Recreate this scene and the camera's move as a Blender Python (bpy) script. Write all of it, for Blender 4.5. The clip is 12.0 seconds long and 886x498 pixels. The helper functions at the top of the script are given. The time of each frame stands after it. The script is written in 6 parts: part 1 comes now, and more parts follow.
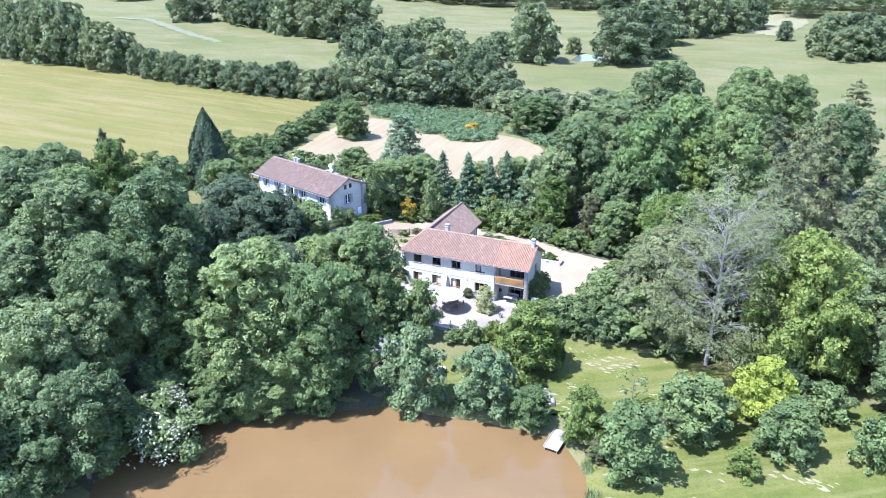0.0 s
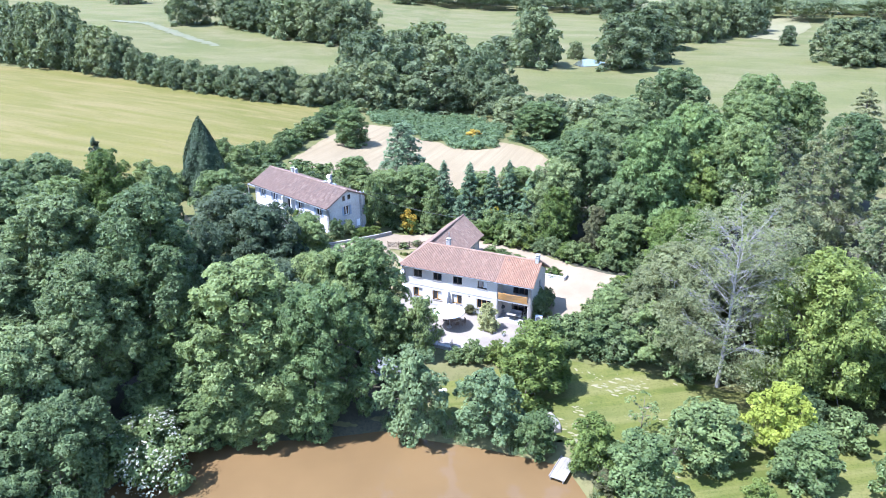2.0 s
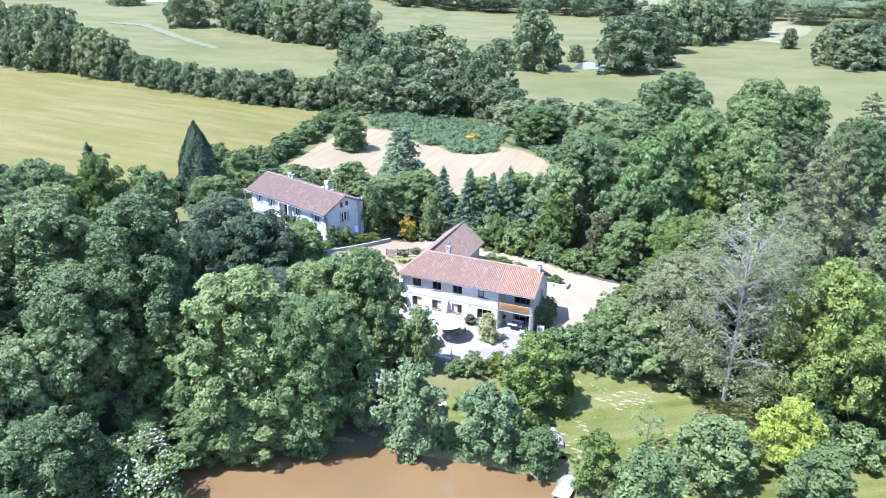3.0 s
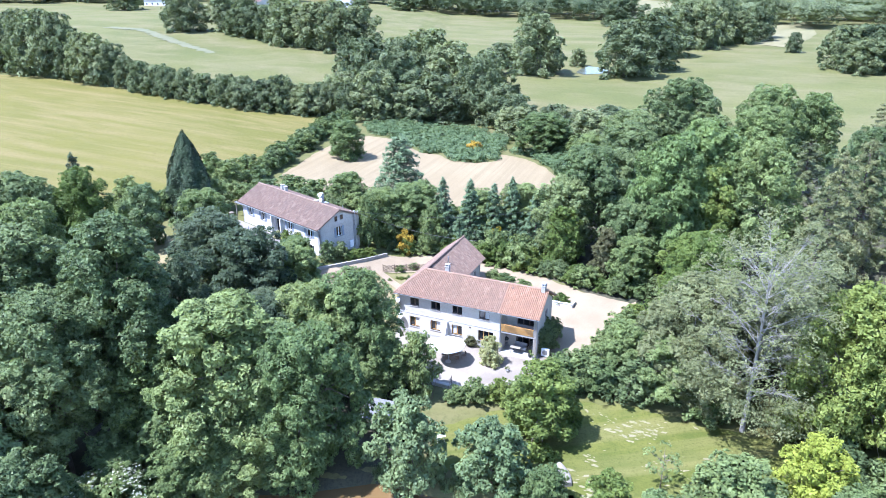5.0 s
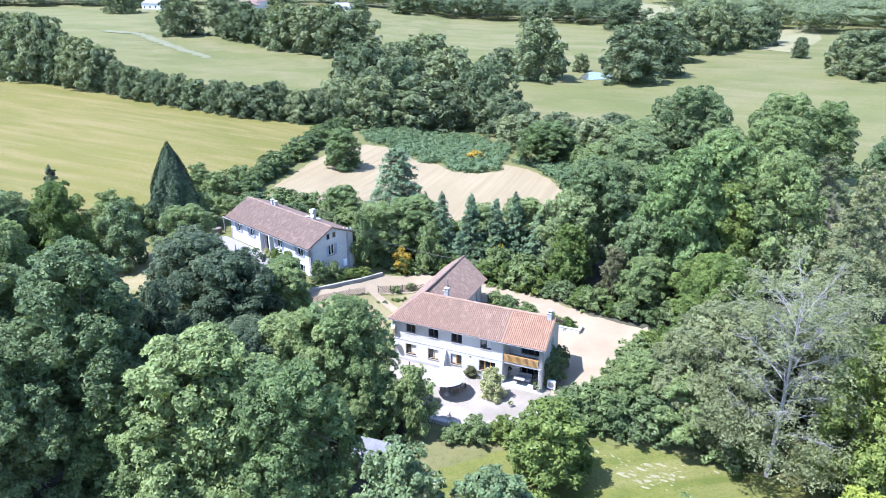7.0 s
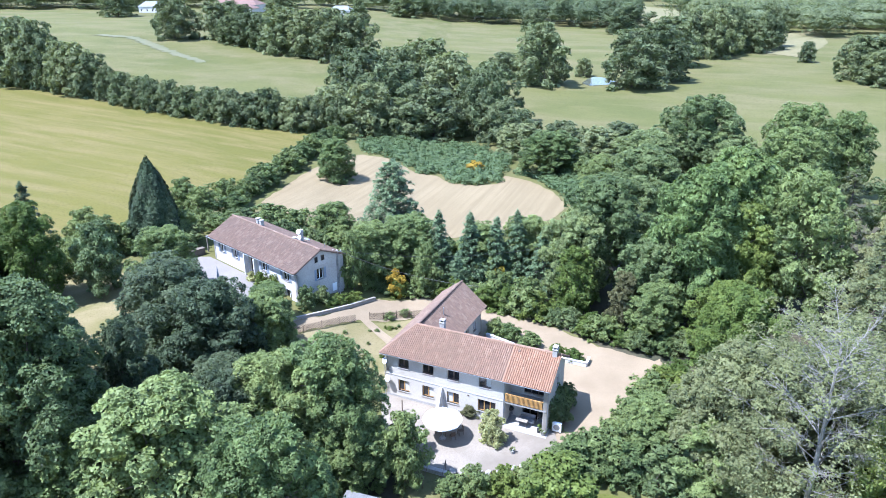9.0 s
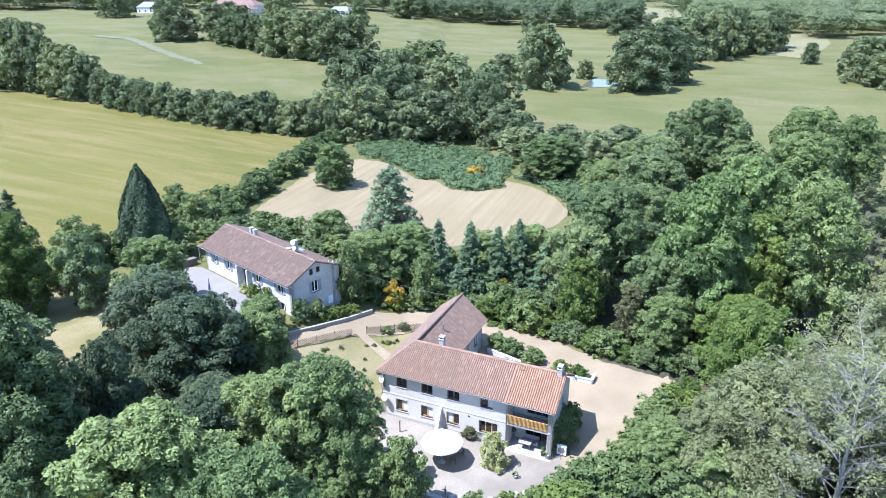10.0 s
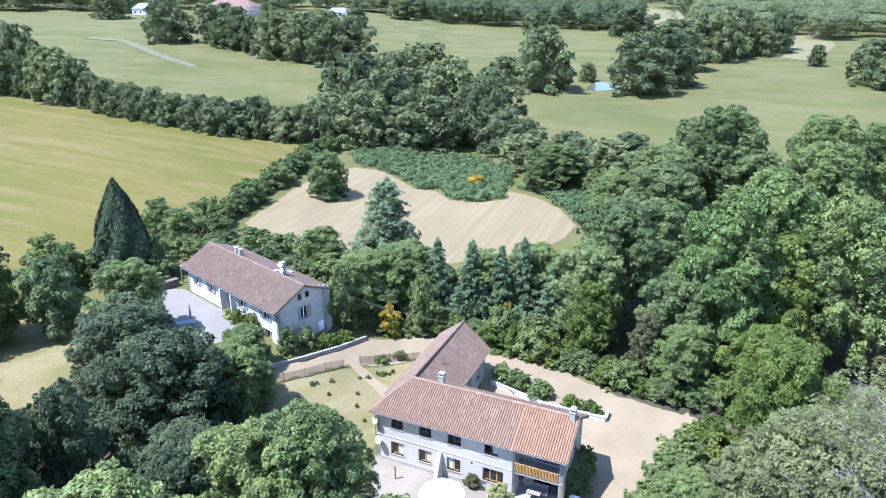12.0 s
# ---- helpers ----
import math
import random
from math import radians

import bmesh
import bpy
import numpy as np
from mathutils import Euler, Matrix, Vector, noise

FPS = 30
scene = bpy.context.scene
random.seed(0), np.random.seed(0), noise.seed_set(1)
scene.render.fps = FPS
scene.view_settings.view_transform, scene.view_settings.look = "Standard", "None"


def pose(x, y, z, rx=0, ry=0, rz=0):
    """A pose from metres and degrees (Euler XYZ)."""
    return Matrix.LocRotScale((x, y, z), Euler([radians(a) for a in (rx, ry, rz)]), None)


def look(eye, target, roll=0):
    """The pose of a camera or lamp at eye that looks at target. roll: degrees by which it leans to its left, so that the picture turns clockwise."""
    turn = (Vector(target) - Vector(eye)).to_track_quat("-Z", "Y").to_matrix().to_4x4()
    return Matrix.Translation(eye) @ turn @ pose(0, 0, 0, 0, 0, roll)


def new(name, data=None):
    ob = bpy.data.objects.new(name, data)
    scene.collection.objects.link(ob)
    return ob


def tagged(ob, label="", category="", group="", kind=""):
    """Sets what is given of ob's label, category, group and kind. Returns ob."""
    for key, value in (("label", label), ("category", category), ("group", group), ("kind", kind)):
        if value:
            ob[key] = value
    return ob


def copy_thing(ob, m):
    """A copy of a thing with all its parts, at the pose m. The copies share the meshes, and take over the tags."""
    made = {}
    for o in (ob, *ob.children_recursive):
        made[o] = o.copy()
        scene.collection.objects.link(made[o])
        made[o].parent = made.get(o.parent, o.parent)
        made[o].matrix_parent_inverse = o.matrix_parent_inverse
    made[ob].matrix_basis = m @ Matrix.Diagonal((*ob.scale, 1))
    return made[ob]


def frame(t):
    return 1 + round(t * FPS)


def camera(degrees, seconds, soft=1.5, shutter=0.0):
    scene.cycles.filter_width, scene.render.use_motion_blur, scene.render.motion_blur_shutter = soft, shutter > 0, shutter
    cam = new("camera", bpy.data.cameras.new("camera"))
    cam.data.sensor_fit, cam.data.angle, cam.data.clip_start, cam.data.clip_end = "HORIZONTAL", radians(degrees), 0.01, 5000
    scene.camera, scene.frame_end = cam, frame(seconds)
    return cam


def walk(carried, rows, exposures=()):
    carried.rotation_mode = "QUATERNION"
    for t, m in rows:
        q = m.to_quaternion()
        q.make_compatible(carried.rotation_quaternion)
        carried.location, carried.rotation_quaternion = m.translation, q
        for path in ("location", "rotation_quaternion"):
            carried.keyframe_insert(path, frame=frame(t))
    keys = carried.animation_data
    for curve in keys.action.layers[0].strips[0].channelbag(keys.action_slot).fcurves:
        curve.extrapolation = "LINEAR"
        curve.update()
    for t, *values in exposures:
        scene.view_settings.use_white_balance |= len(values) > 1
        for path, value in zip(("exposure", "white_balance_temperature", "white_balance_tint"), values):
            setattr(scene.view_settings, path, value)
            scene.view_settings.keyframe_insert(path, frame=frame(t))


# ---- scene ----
cam = camera(64.0, 12.0, 0.5)
PATH = [
    (0, (0.000, 0.000, 42.289), (-0.045, 1.842, 41.512), -0.37),
    (0.5, (-0.055, 0.766, 42.388), (-0.101, 2.608, 41.612), -0.37),
    (1, (-0.106, 1.604, 42.528), (-0.153, 3.447, 41.753), -0.37),
    (1.5, (-0.187, 2.400, 42.584), (-0.231, 4.245, 41.811), -0.27),
    (2, (-0.212, 3.348, 42.640), (-0.257, 5.193, 41.869), -0.27),
    (2.5, (-0.223, 4.336, 42.638), (-0.269, 6.182, 41.869), -0.27),
    (3, (-0.310, 5.471, 42.643), (-0.353, 7.318, 41.877), -0.17),
    (3.2, (-0.330, 5.919, 42.637), (-0.373, 7.766, 41.871), -0.07),
    (5, (-0.173, 10.497, 42.439), (-0.219, 12.347, 41.682), -0.27),
    (5.5, (-0.163, 11.821, 42.375), (-0.209, 13.672, 41.618), -0.17),
    (6, (-0.141, 13.355, 42.316), (-0.188, 15.207, 41.562), -0.27),
    (6.5, (-0.152, 14.954, 42.260), (-0.197, 16.807, 41.509), -0.27),
    (7, (-0.120, 16.703, 42.290), (-0.167, 18.557, 41.541), -0.17),
    (8.8, (0.245, 22.970, 42.373), (0.194, 24.826, 41.629), -0.27),
    (9, (0.256, 23.646, 42.369), (0.206, 25.502, 41.626), -0.17),
    (9.5, (0.238, 25.253, 42.390), (0.189, 27.109, 41.646), -0.17),
    (10, (0.217, 26.991, 42.451), (0.167, 28.847, 41.709), -0.17),
    (10.5, (0.151, 28.640, 42.466), (0.103, 30.497, 41.724), -0.17),
    (11, (0.135, 30.351, 42.420), (0.086, 32.208, 41.680), -0.07),
    (11.5, (0.112, 31.966, 42.353), (0.065, 33.824, 41.613), -0.17),
    (12, (0.000, 33.883, 42.312), (-0.048, 35.740, 41.572), -0.17),
]
walk(cam, [(t, look(eye, target, roll)) for t, eye, target, roll in PATH], [(0, 1.74, 5160, 20), (5, 1.72, 5200, 20), (7, 1.65, 5260, 19), (9, 1.5, 5260, 17), (11, 1.4, 5300, 16), (12, 1.38, 5300, 16)])

# ---- light ----
SUN_FROM = Vector((-0.924, -0.383, 0.0)).normalized()
SUN_HEIGHT = radians(62)
sun_way = Vector((-SUN_FROM.x * math.cos(SUN_HEIGHT), -SUN_FROM.y * math.cos(SUN_HEIGHT), -math.sin(SUN_HEIGHT)))
world = bpy.data.worlds.new("sky")
scene.world = world
world.use_nodes = True
wn = world.node_tree.nodes
sky = wn.new("ShaderNodeTexSky")
sky.sky_type, sky.sun_disc = "NISHITA", False
sky.sun_elevation = SUN_HEIGHT
sky.sun_rotation = math.atan2(SUN_FROM.x, SUN_FROM.y)
sky.air_density, sky.dust_density = 1.3, 0.3
wn["Background"].inputs["Strength"].default_value = 0.15
world.node_tree.links.new(sky.outputs[0], wn["Background"].inputs["Color"])
lamp = bpy.data.lights.new("sun", "SUN")
lamp.energy, lamp.angle, lamp.color = 5.0, radians(0.53), (1.0, 0.955, 0.88)
sun = new("sun", lamp)
sun.rotation_euler = sun_way.to_track_quat("-Z", "Y").to_euler()

# ---- materials ----
def shader(name):
    m = bpy.data.materials.new(name)
    m.use_nodes = True
    t = m.node_tree
    return m, t, t.nodes["Principled BSDF"]


def node(t, kind, **inputs):
    n = t.nodes.new(kind)
    for k, v in inputs.items():
        n.inputs[k.replace("_", " ")].default_value = v
    return n


def mixed(t, fac, a, b, blend="MIX"):
    n = t.nodes.new("ShaderNodeMix")
    n.data_type, n.blend_type = "RGBA", blend
    for sock, v in ((n.inputs[0], fac), (n.inputs[6], a), (n.inputs[7], b)):
        if hasattr(v, "is_output"):
            t.links.new(v, sock)
        elif isinstance(v, (int, float)):
            sock.default_value = v
        else:
            sock.default_value = (*v, 1)
    return n.outputs[2]


def ramp(t, value, lo, hi):
    n = node(t, "ShaderNodeMapRange")
    n.inputs[1].default_value, n.inputs[2].default_value = lo, hi
    t.links.new(value, n.inputs[0])
    return n.outputs[0]


def grain(t, scale, detail=4.0, rough=0.6, stretch=None, coord="Object", distort=0.0):
    n = node(t, "ShaderNodeTexNoise", Scale=scale, Detail=detail, Roughness=rough, Distortion=distort)
    c = t.nodes.new("ShaderNodeTexCoord")
    out = c.outputs[coord]
    if stretch:
        mp = t.nodes.new("ShaderNodeMapping")
        mp.vector_type = "TEXTURE"
        mp.inputs["Scale"].default_value = [1 / s for s in stretch[:3]]
        mp.inputs["Rotation"].default_value = (0, 0, stretch[3] if len(stretch) > 3 else 0)
        t.links.new(out, mp.inputs[0])
        out = mp.outputs[0]
    t.links.new(out, n.inputs["Vector"])
    return n.outputs[0]


def bumped(t, bsdf, value, strength, distance):
    b = node(t, "ShaderNodeBump", Strength=strength, Distance=distance)
    t.links.new(value, b.inputs["Height"])
    t.links.new(b.outputs[0], bsdf.inputs["Normal"])


def surface(name, a, b, big, small, rough=0.85, c=None, relief=0.02, metal=0.0, stretch=None, spread=(0.35, 0.65)):
    """A two-scale surface: colour a to b in large patches, with fine grain c over it."""
    m, t, bsdf = shader(name)
    wide = grain(t, big, 5, 0.6, stretch)
    fine = grain(t, small, 4, 0.65)
    col = mixed(t, ramp(t, wide, *spread), a, b)
    dark = c or tuple(0.6 * v for v in a)
    col = mixed(t, ramp(t, fine, 0.45, 0.78), col, dark)
    t.links.new(col, bsdf.inputs["Base Color"])
    bsdf.inputs["Roughness"].default_value, bsdf.inputs["Metallic"].default_value = rough, metal
    if relief:
        bumped(t, bsdf, fine, 0.5, relief)
    return m


def leaf(name, a, b, shift=0.22, back=0.38, rough=0.5, cell=0.165, gap=0.57):
    """Foliage: sprays cut into single leaves that each have their own tone and tilt, light passing through."""
    m, t, bsdf = shader(name)
    geo, info, tc = t.nodes.new("ShaderNodeNewGeometry"), t.nodes.new("ShaderNodeObjectInfo"), t.nodes.new("ShaderNodeTexCoord")
    vor = node(t, "ShaderNodeTexVoronoi", Scale=1 / cell, Randomness=1.0)
    t.links.new(tc.outputs["Object"], vor.inputs["Vector"])
    sep = t.nodes.new("ShaderNodeSeparateColor")
    t.links.new(vor.outputs["Color"], sep.inputs[0])
    col = mixed(t, sep.outputs[0], a, b)
    col = mixed(t, ramp(t, geo.outputs["Random Per Island"], 0.3, 1.0), col, tuple(0.62 * v for v in a))
    wide = grain(t, 0.45, 3, 0.6)
    col = mixed(t, ramp(t, wide, 0.4, 0.7), col, tuple(1.12 * v for v in b))
    hue = node(t, "ShaderNodeHueSaturation")
    t.links.new(col, hue.inputs["Color"])
    for out, lo, hi in (("Value", 1 - shift, 1 + shift), ("Hue", 0.515, 0.487)):
        v = node(t, "ShaderNodeMapRange")
        v.inputs[3].default_value, v.inputs[4].default_value = lo, hi
        t.links.new(info.outputs["Random"], v.inputs[0])
        t.links.new(v.outputs[0], hue.inputs[out])
    t.links.new(hue.outputs[0], bsdf.inputs["Base Color"])
    bsdf.inputs["Roughness"].default_value = rough
    bsdf.inputs["Specular IOR Level"].default_value = 0.22
    # tilt of the single leaf
    off = t.nodes.new("ShaderNodeVectorMath")
    off.operation = "MULTIPLY_ADD"
    off.inputs[1].default_value, off.inputs[2].default_value = (1.35, 1.35, 1.35), (-0.675, -0.675, -0.5)
    t.links.new(vor.outputs["Color"], off.inputs[0])
    add = t.nodes.new("ShaderNodeVectorMath")
    t.links.new(geo.outputs["Normal"], add.inputs[0])
    t.links.new(off.outputs[0], add.inputs[1])
    nrm = t.nodes.new("ShaderNodeVectorMath")
    nrm.operation = "NORMALIZE"
    t.links.new(add.outputs[0], nrm.inputs[0])
    t.links.new(nrm.outputs[0], bsdf.inputs["Normal"])
    tr = t.nodes.new("ShaderNodeBsdfTranslucent")
    t.links.new(mixed(t, 1.0, hue.outputs[0], (1.0, 1.0, 0.55), "MULTIPLY"), tr.inputs["Color"])
    mix = t.nodes.new("ShaderNodeMixShader")
    mix.inputs[0].default_value = back
    t.links.new(bsdf.outputs[0], mix.inputs[1])
    t.links.new(tr.outputs[0], mix.inputs[2])
    # gaps between the leaves
    cut = t.nodes.new("ShaderNodeMath")
    cut.operation = "GREATER_THAN"
    cut.inputs[1].default_value = gap
    t.links.new(vor.outputs["Distance"], cut.inputs[0])
    clear = t.nodes.new("ShaderNodeBsdfTransparent")
    whole = t.nodes.new("ShaderNodeMixShader")
    t.links.new(cut.outputs[0], whole.inputs[0])
    t.links.new(mix.outputs[0], whole.inputs[1])
    t.links.new(clear.outputs[0], whole.inputs[2])
    t.links.new(whole.outputs[0], t.nodes["Material Output"].inputs["Surface"])
    return m


LEAF = {
    "deep": leaf("leaf_deep_green", (0.098, 0.138, 0.055), (0.208, 0.26, 0.106)),
    "mid": leaf("leaf_mid_green", (0.11, 0.156, 0.056), (0.218, 0.276, 0.099)),
    "fresh": leaf("leaf_fresh_green", (0.09, 0.136, 0.03), (0.176, 0.226, 0.054)),
    "grey": leaf("leaf_grey_green", (0.136, 0.154, 0.068), (0.24, 0.258, 0.118), 0.15, cell=0.15),
    "blue": leaf("leaf_blue_green", (0.126, 0.176, 0.076), (0.232, 0.292, 0.13), 0.1),
    "lime": leaf("leaf_lime", (0.235, 0.3, 0.042), (0.33, 0.39, 0.066), 0.05),
    "dark": leaf("leaf_conifer_dark", (0.032, 0.052, 0.026), (0.062, 0.092, 0.042), 0.15, 0.1, cell=0.14),
    "spruce": leaf("leaf_spruce", (0.088, 0.138, 0.07), (0.15, 0.212, 0.104), 0.15, 0.15, cell=0.125),
    "gorse": leaf("yellow_flower", (0.4, 0.3, 0.03), (0.5, 0.39, 0.06), 0.05, cell=0.15),
    "white": leaf("white_flower", (0.36, 0.37, 0.26), (0.48, 0.49, 0.37), 0.05),
    "pale": leaf("leaf_pale_variegated", (0.35, 0.36, 0.14), (0.47, 0.47, 0.23), 0.05, cell=0.13),
    "russet": leaf("leaf_russet", (0.10, 0.105, 0.05), (0.16, 0.155, 0.07), 0.1, cell=0.14),
    "bramble": leaf("leaf_bramble", (0.1, 0.15, 0.066), (0.158, 0.215, 0.095), 0.05, cell=0.3),
    "far": leaf("leaf_far_green", (0.1, 0.134, 0.064), (0.178, 0.212, 0.102), cell=0.3),
    "farmid": leaf("leaf_far_mid_green", (0.126, 0.162, 0.074), (0.212, 0.248, 0.116), cell=0.3),
    "holm": leaf("leaf_dark_oak", (0.048, 0.074, 0.040), (0.108, 0.142, 0.074)),
    "sunny": leaf("leaf_sunny_oak", (0.104, 0.156, 0.054), (0.212, 0.282, 0.096)),
}
BARK = surface("bark", (0.10, 0.08, 0.06), (0.17, 0.14, 0.11), 1.2, 14, 0.9)
PALE_BARK = surface("pale_dead_bark", (0.212, 0.200, 0.176), (0.300, 0.287, 0.255), 1.5, 12, 0.85, (0.094, 0.084, 0.067))


def field_material(name, a, b, c, angle, stripe=0.35, dots=6.0, patch=0.05):
    """Mown ground: wide patches, rows in one direction, fine stubble."""
    m, t, bsdf = shader(name)
    wide = grain(t, patch, 5, 0.6)
    rows = grain(t, 1.0, 4, 0.6, (0.03, stripe, 1.0, angle), distort=0.3)
    fine = grain(t, dots, 4, 0.7)
    col = mixed(t, ramp(t, wide, 0.38, 0.62), a, b)
    col = mixed(t, ramp(t, rows, 0.42, 0.66), col, c)
    col = mixed(t, ramp(t, fine, 0.5, 0.85), col, tuple(0.6 * v for v in a))
    t.links.new(col, bsdf.inputs["Base Color"])
    bsdf.inputs["Roughness"].default_value = 0.95
    bsdf.inputs["Specular IOR Level"].default_value = 0.15
    bumped(t, bsdf, fine, 0.7, 0.08)
    return m


GRASS = field_material("pasture_grass", (0.084, 0.089, 0.027), (0.107, 0.105, 0.035), (0.13, 0.116, 0.052), -0.3, 0.06, 1.6, 0.03)
LAWN = field_material("lawn_grass", (0.068, 0.082, 0.016), (0.102, 0.107, 0.023), (0.13, 0.124, 0.04), 0.2, 0.5, 4.0, 0.3)
DRYLAWN = field_material("dry_lawn", (0.144, 0.133, 0.054), (0.194, 0.162, 0.079), (0.216, 0.180, 0.097), 0.5, 0.3, 5.0, 0.2)
YELLOW = field_material("mown_yellow_meadow", (0.096, 0.091, 0.02), (0.116, 0.103, 0.024), (0.145, 0.118, 0.042), -0.44, 0.3, 2.5, 0.025)
HAY = field_material("hay_stubble", (0.201, 0.158, 0.090), (0.226, 0.180, 0.105), (0.182, 0.144, 0.082), 1.25, 1.1, 5.0, 0.06)
FARHAY = field_material("distant_hay", (0.158, 0.144, 0.072), (0.180, 0.162, 0.086), (0.144, 0.137, 0.065), 0.8, 0.2, 1.0, 0.02)
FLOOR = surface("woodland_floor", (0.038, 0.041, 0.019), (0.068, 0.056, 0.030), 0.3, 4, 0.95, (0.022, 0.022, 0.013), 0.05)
GRAVEL = surface("tan_gravel", (0.203, 0.155, 0.095), (0.255, 0.198, 0.126), 0.22, 9, 0.95, (0.171, 0.133, 0.082), 0.03)
PAVING = surface("pale_patio_gravel", (0.158, 0.133, 0.101), (0.254, 0.220, 0.174), 0.16, 9, 0.9, (0.152, 0.128, 0.097), 0.02)
GREYCOURT = surface("grey_gravel_terrace", (0.176, 0.162, 0.142), (0.215, 0.198, 0.175), 0.3, 9, 0.95, (0.148, 0.135, 0.118), 0.02)
RENDER = surface("cream_rendered_wall", (0.450, 0.415, 0.360), (0.510, 0.475, 0.420), 0.5, 6, 0.9, (0.390, 0.350, 0.290), 0.008)
RENDER_W = surface("white_rendered_wall", (0.500, 0.490, 0.470), (0.550, 0.540, 0.520), 0.5, 6, 0.9, (0.440, 0.420, 0.395), 0.008)
# darker grey than RENDER_W: right gable, back wall, far barns
RENDER_GREY = surface("grey_rendered_wall", (0.374, 0.359, 0.328), (0.468, 0.452, 0.413), 0.4, 5, 0.92, (0.296, 0.273, 0.242), 0.01)
STONE = surface("granite_stone", (0.251, 0.228, 0.198), (0.327, 0.304, 0.266), 0.8, 7, 0.9, (0.167, 0.152, 0.129), 0.03)
PINE = surface("varnished_pine", (0.384, 0.208, 0.056), (0.464, 0.272, 0.088), 0.9, 14, 0.55, (0.288, 0.144, 0.040), 0.004, 0, (0.4, 0.4, 4))
DARKWOOD = surface("dark_brown_wood", (0.085, 0.055, 0.035), (0.13, 0.085, 0.055), 1.2, 16, 0.6)
OLDWOOD = surface("weathered_grey_wood", (0.205, 0.182, 0.152), (0.281, 0.258, 0.220), 1.0, 14, 0.85, None, 0.01, 0, (0.5, 5, 1))
WHITE = surface("white_paint", (0.78, 0.78, 0.77), (0.82, 0.82, 0.81), 1.5, 20, 0.5, (0.72, 0.72, 0.71), 0)
CANVAS = surface("white_parasol_canvas", (0.80, 0.79, 0.77), (0.84, 0.83, 0.81), 1.0, 18, 0.8, (0.76, 0.75, 0.73), 0.002)
BLUEPAINT = surface("grey_blue_paint", (0.187, 0.230, 0.289), (0.238, 0.281, 0.340), 1.5, 14, 0.55)
METAL = surface("grey_metal", (0.30, 0.31, 0.32), (0.38, 0.39, 0.40), 2.0, 18, 0.45, None, 0, 0.6)
BLACK = surface("black_plastic", (0.02, 0.02, 0.022), (0.035, 0.035, 0.035), 2, 18, 0.5, (0.015, 0.015, 0.015), 0)
CONCRETE = surface("grey_concrete", (0.304, 0.296, 0.274), (0.372, 0.357, 0.334), 0.7, 9, 0.9, (0.220, 0.205, 0.182), 0.01)
SLATE = surface("dark_sheet_roof", (0.13, 0.13, 0.135), (0.19, 0.19, 0.19), 0.8, 8, 0.6, (0.08, 0.08, 0.08), 0.01)
CURTAIN = surface("net_curtain", (0.496, 0.488, 0.464), (0.560, 0.552, 0.528), 3.0, 20, 0.9, (0.440, 0.424, 0.400), 0)


def glass_material():
    m, t, bsdf = shader("window_glass")
    bsdf.inputs["Base Color"].default_value = (0.015, 0.017, 0.02, 1)
    bsdf.inputs["Roughness"].default_value = 0.06
    bsdf.inputs["Specular IOR Level"].default_value = 0.6
    bumped(t, bsdf, grain(t, 1.5, 2), 0.05, 0.01)
    return m


def water_material(name, col, rough):
    m, t, bsdf = shader(name)
    murk = mixed(t, ramp(t, grain(t, 0.09, 4), 0.35, 0.65), col, tuple(0.86 * v for v in col))
    t.links.new(murk, bsdf.inputs["Base Color"])
    bsdf.inputs["Roughness"].default_value = rough
    bsdf.inputs["IOR"].default_value = 1.333
    bumped(t, bsdf, grain(t, 1.6, 4, 0.6, (1.0, 2.2, 1.0)), 0.12, 0.02)
    return m


def tile_material(name, a, b, c, moss):
    """Canal tiles: every tile its own tone, weathering in patches."""
    m, t, bsdf = shader(name)
    uv = t.nodes.new("ShaderNodeUVMap")
    fl = t.nodes.new("ShaderNodeVectorMath")
    fl.operation = "FLOOR"
    t.links.new(uv.outputs[0], fl.inputs[0])
    wn_ = t.nodes.new("ShaderNodeTexWhiteNoise")
    t.links.new(fl.outputs[0], wn_.inputs[0])
    col = mixed(t, wn_.outputs[0], a, b)
    two = mixed(t, ramp(t, wn_.outputs[0], 0.82, 0.86), col, c)
    stain = mixed(t, ramp(t, grain(t, 0.5, 5, 0.65), 0.48, 0.75), two, moss)
    fine = grain(t, 14, 4)
    out = mixed(t, ramp(t, fine, 0.5, 0.8), stain, tuple(0.62 * v for v in a))
    t.links.new(out, bsdf.inputs["Base Color"])
    bsdf.inputs["Roughness"].default_value = 0.88
    bumped(t, bsdf, fine, 0.4, 0.01)
    return m


EARTH = surface("bare_trodden_earth", (0.097, 0.102, 0.045), (0.126, 0.119, 0.063), 0.1, 3, 0.95, (0.094, 0.101, 0.042), 0.03)
SCORCHED = surface("scorched_grass", (0.153, 0.142, 0.071), (0.225, 0.198, 0.118), 0.8, 9, 0.95, (0.118, 0.118, 0.048), 0.02)
GLASS = glass_material()
WATER = water_material("muddy_pond_water", (0.136, 0.086, 0.036), 0.06)
FARWATER = water_material("far_pond_water", (0.09, 0.10, 0.075), 0.22)
TILE = tile_material("terracotta_tiles", (0.192, 0.120, 0.080), (0.262, 0.160, 0.107), (0.270, 0.178, 0.124), (0.188, 0.122, 0.083))
NEWTILE = tile_material("newer_terracotta_tiles", (0.226, 0.127, 0.076), (0.296, 0.167, 0.100), (0.296, 0.186, 0.118), (0.209, 0.122, 0.077))
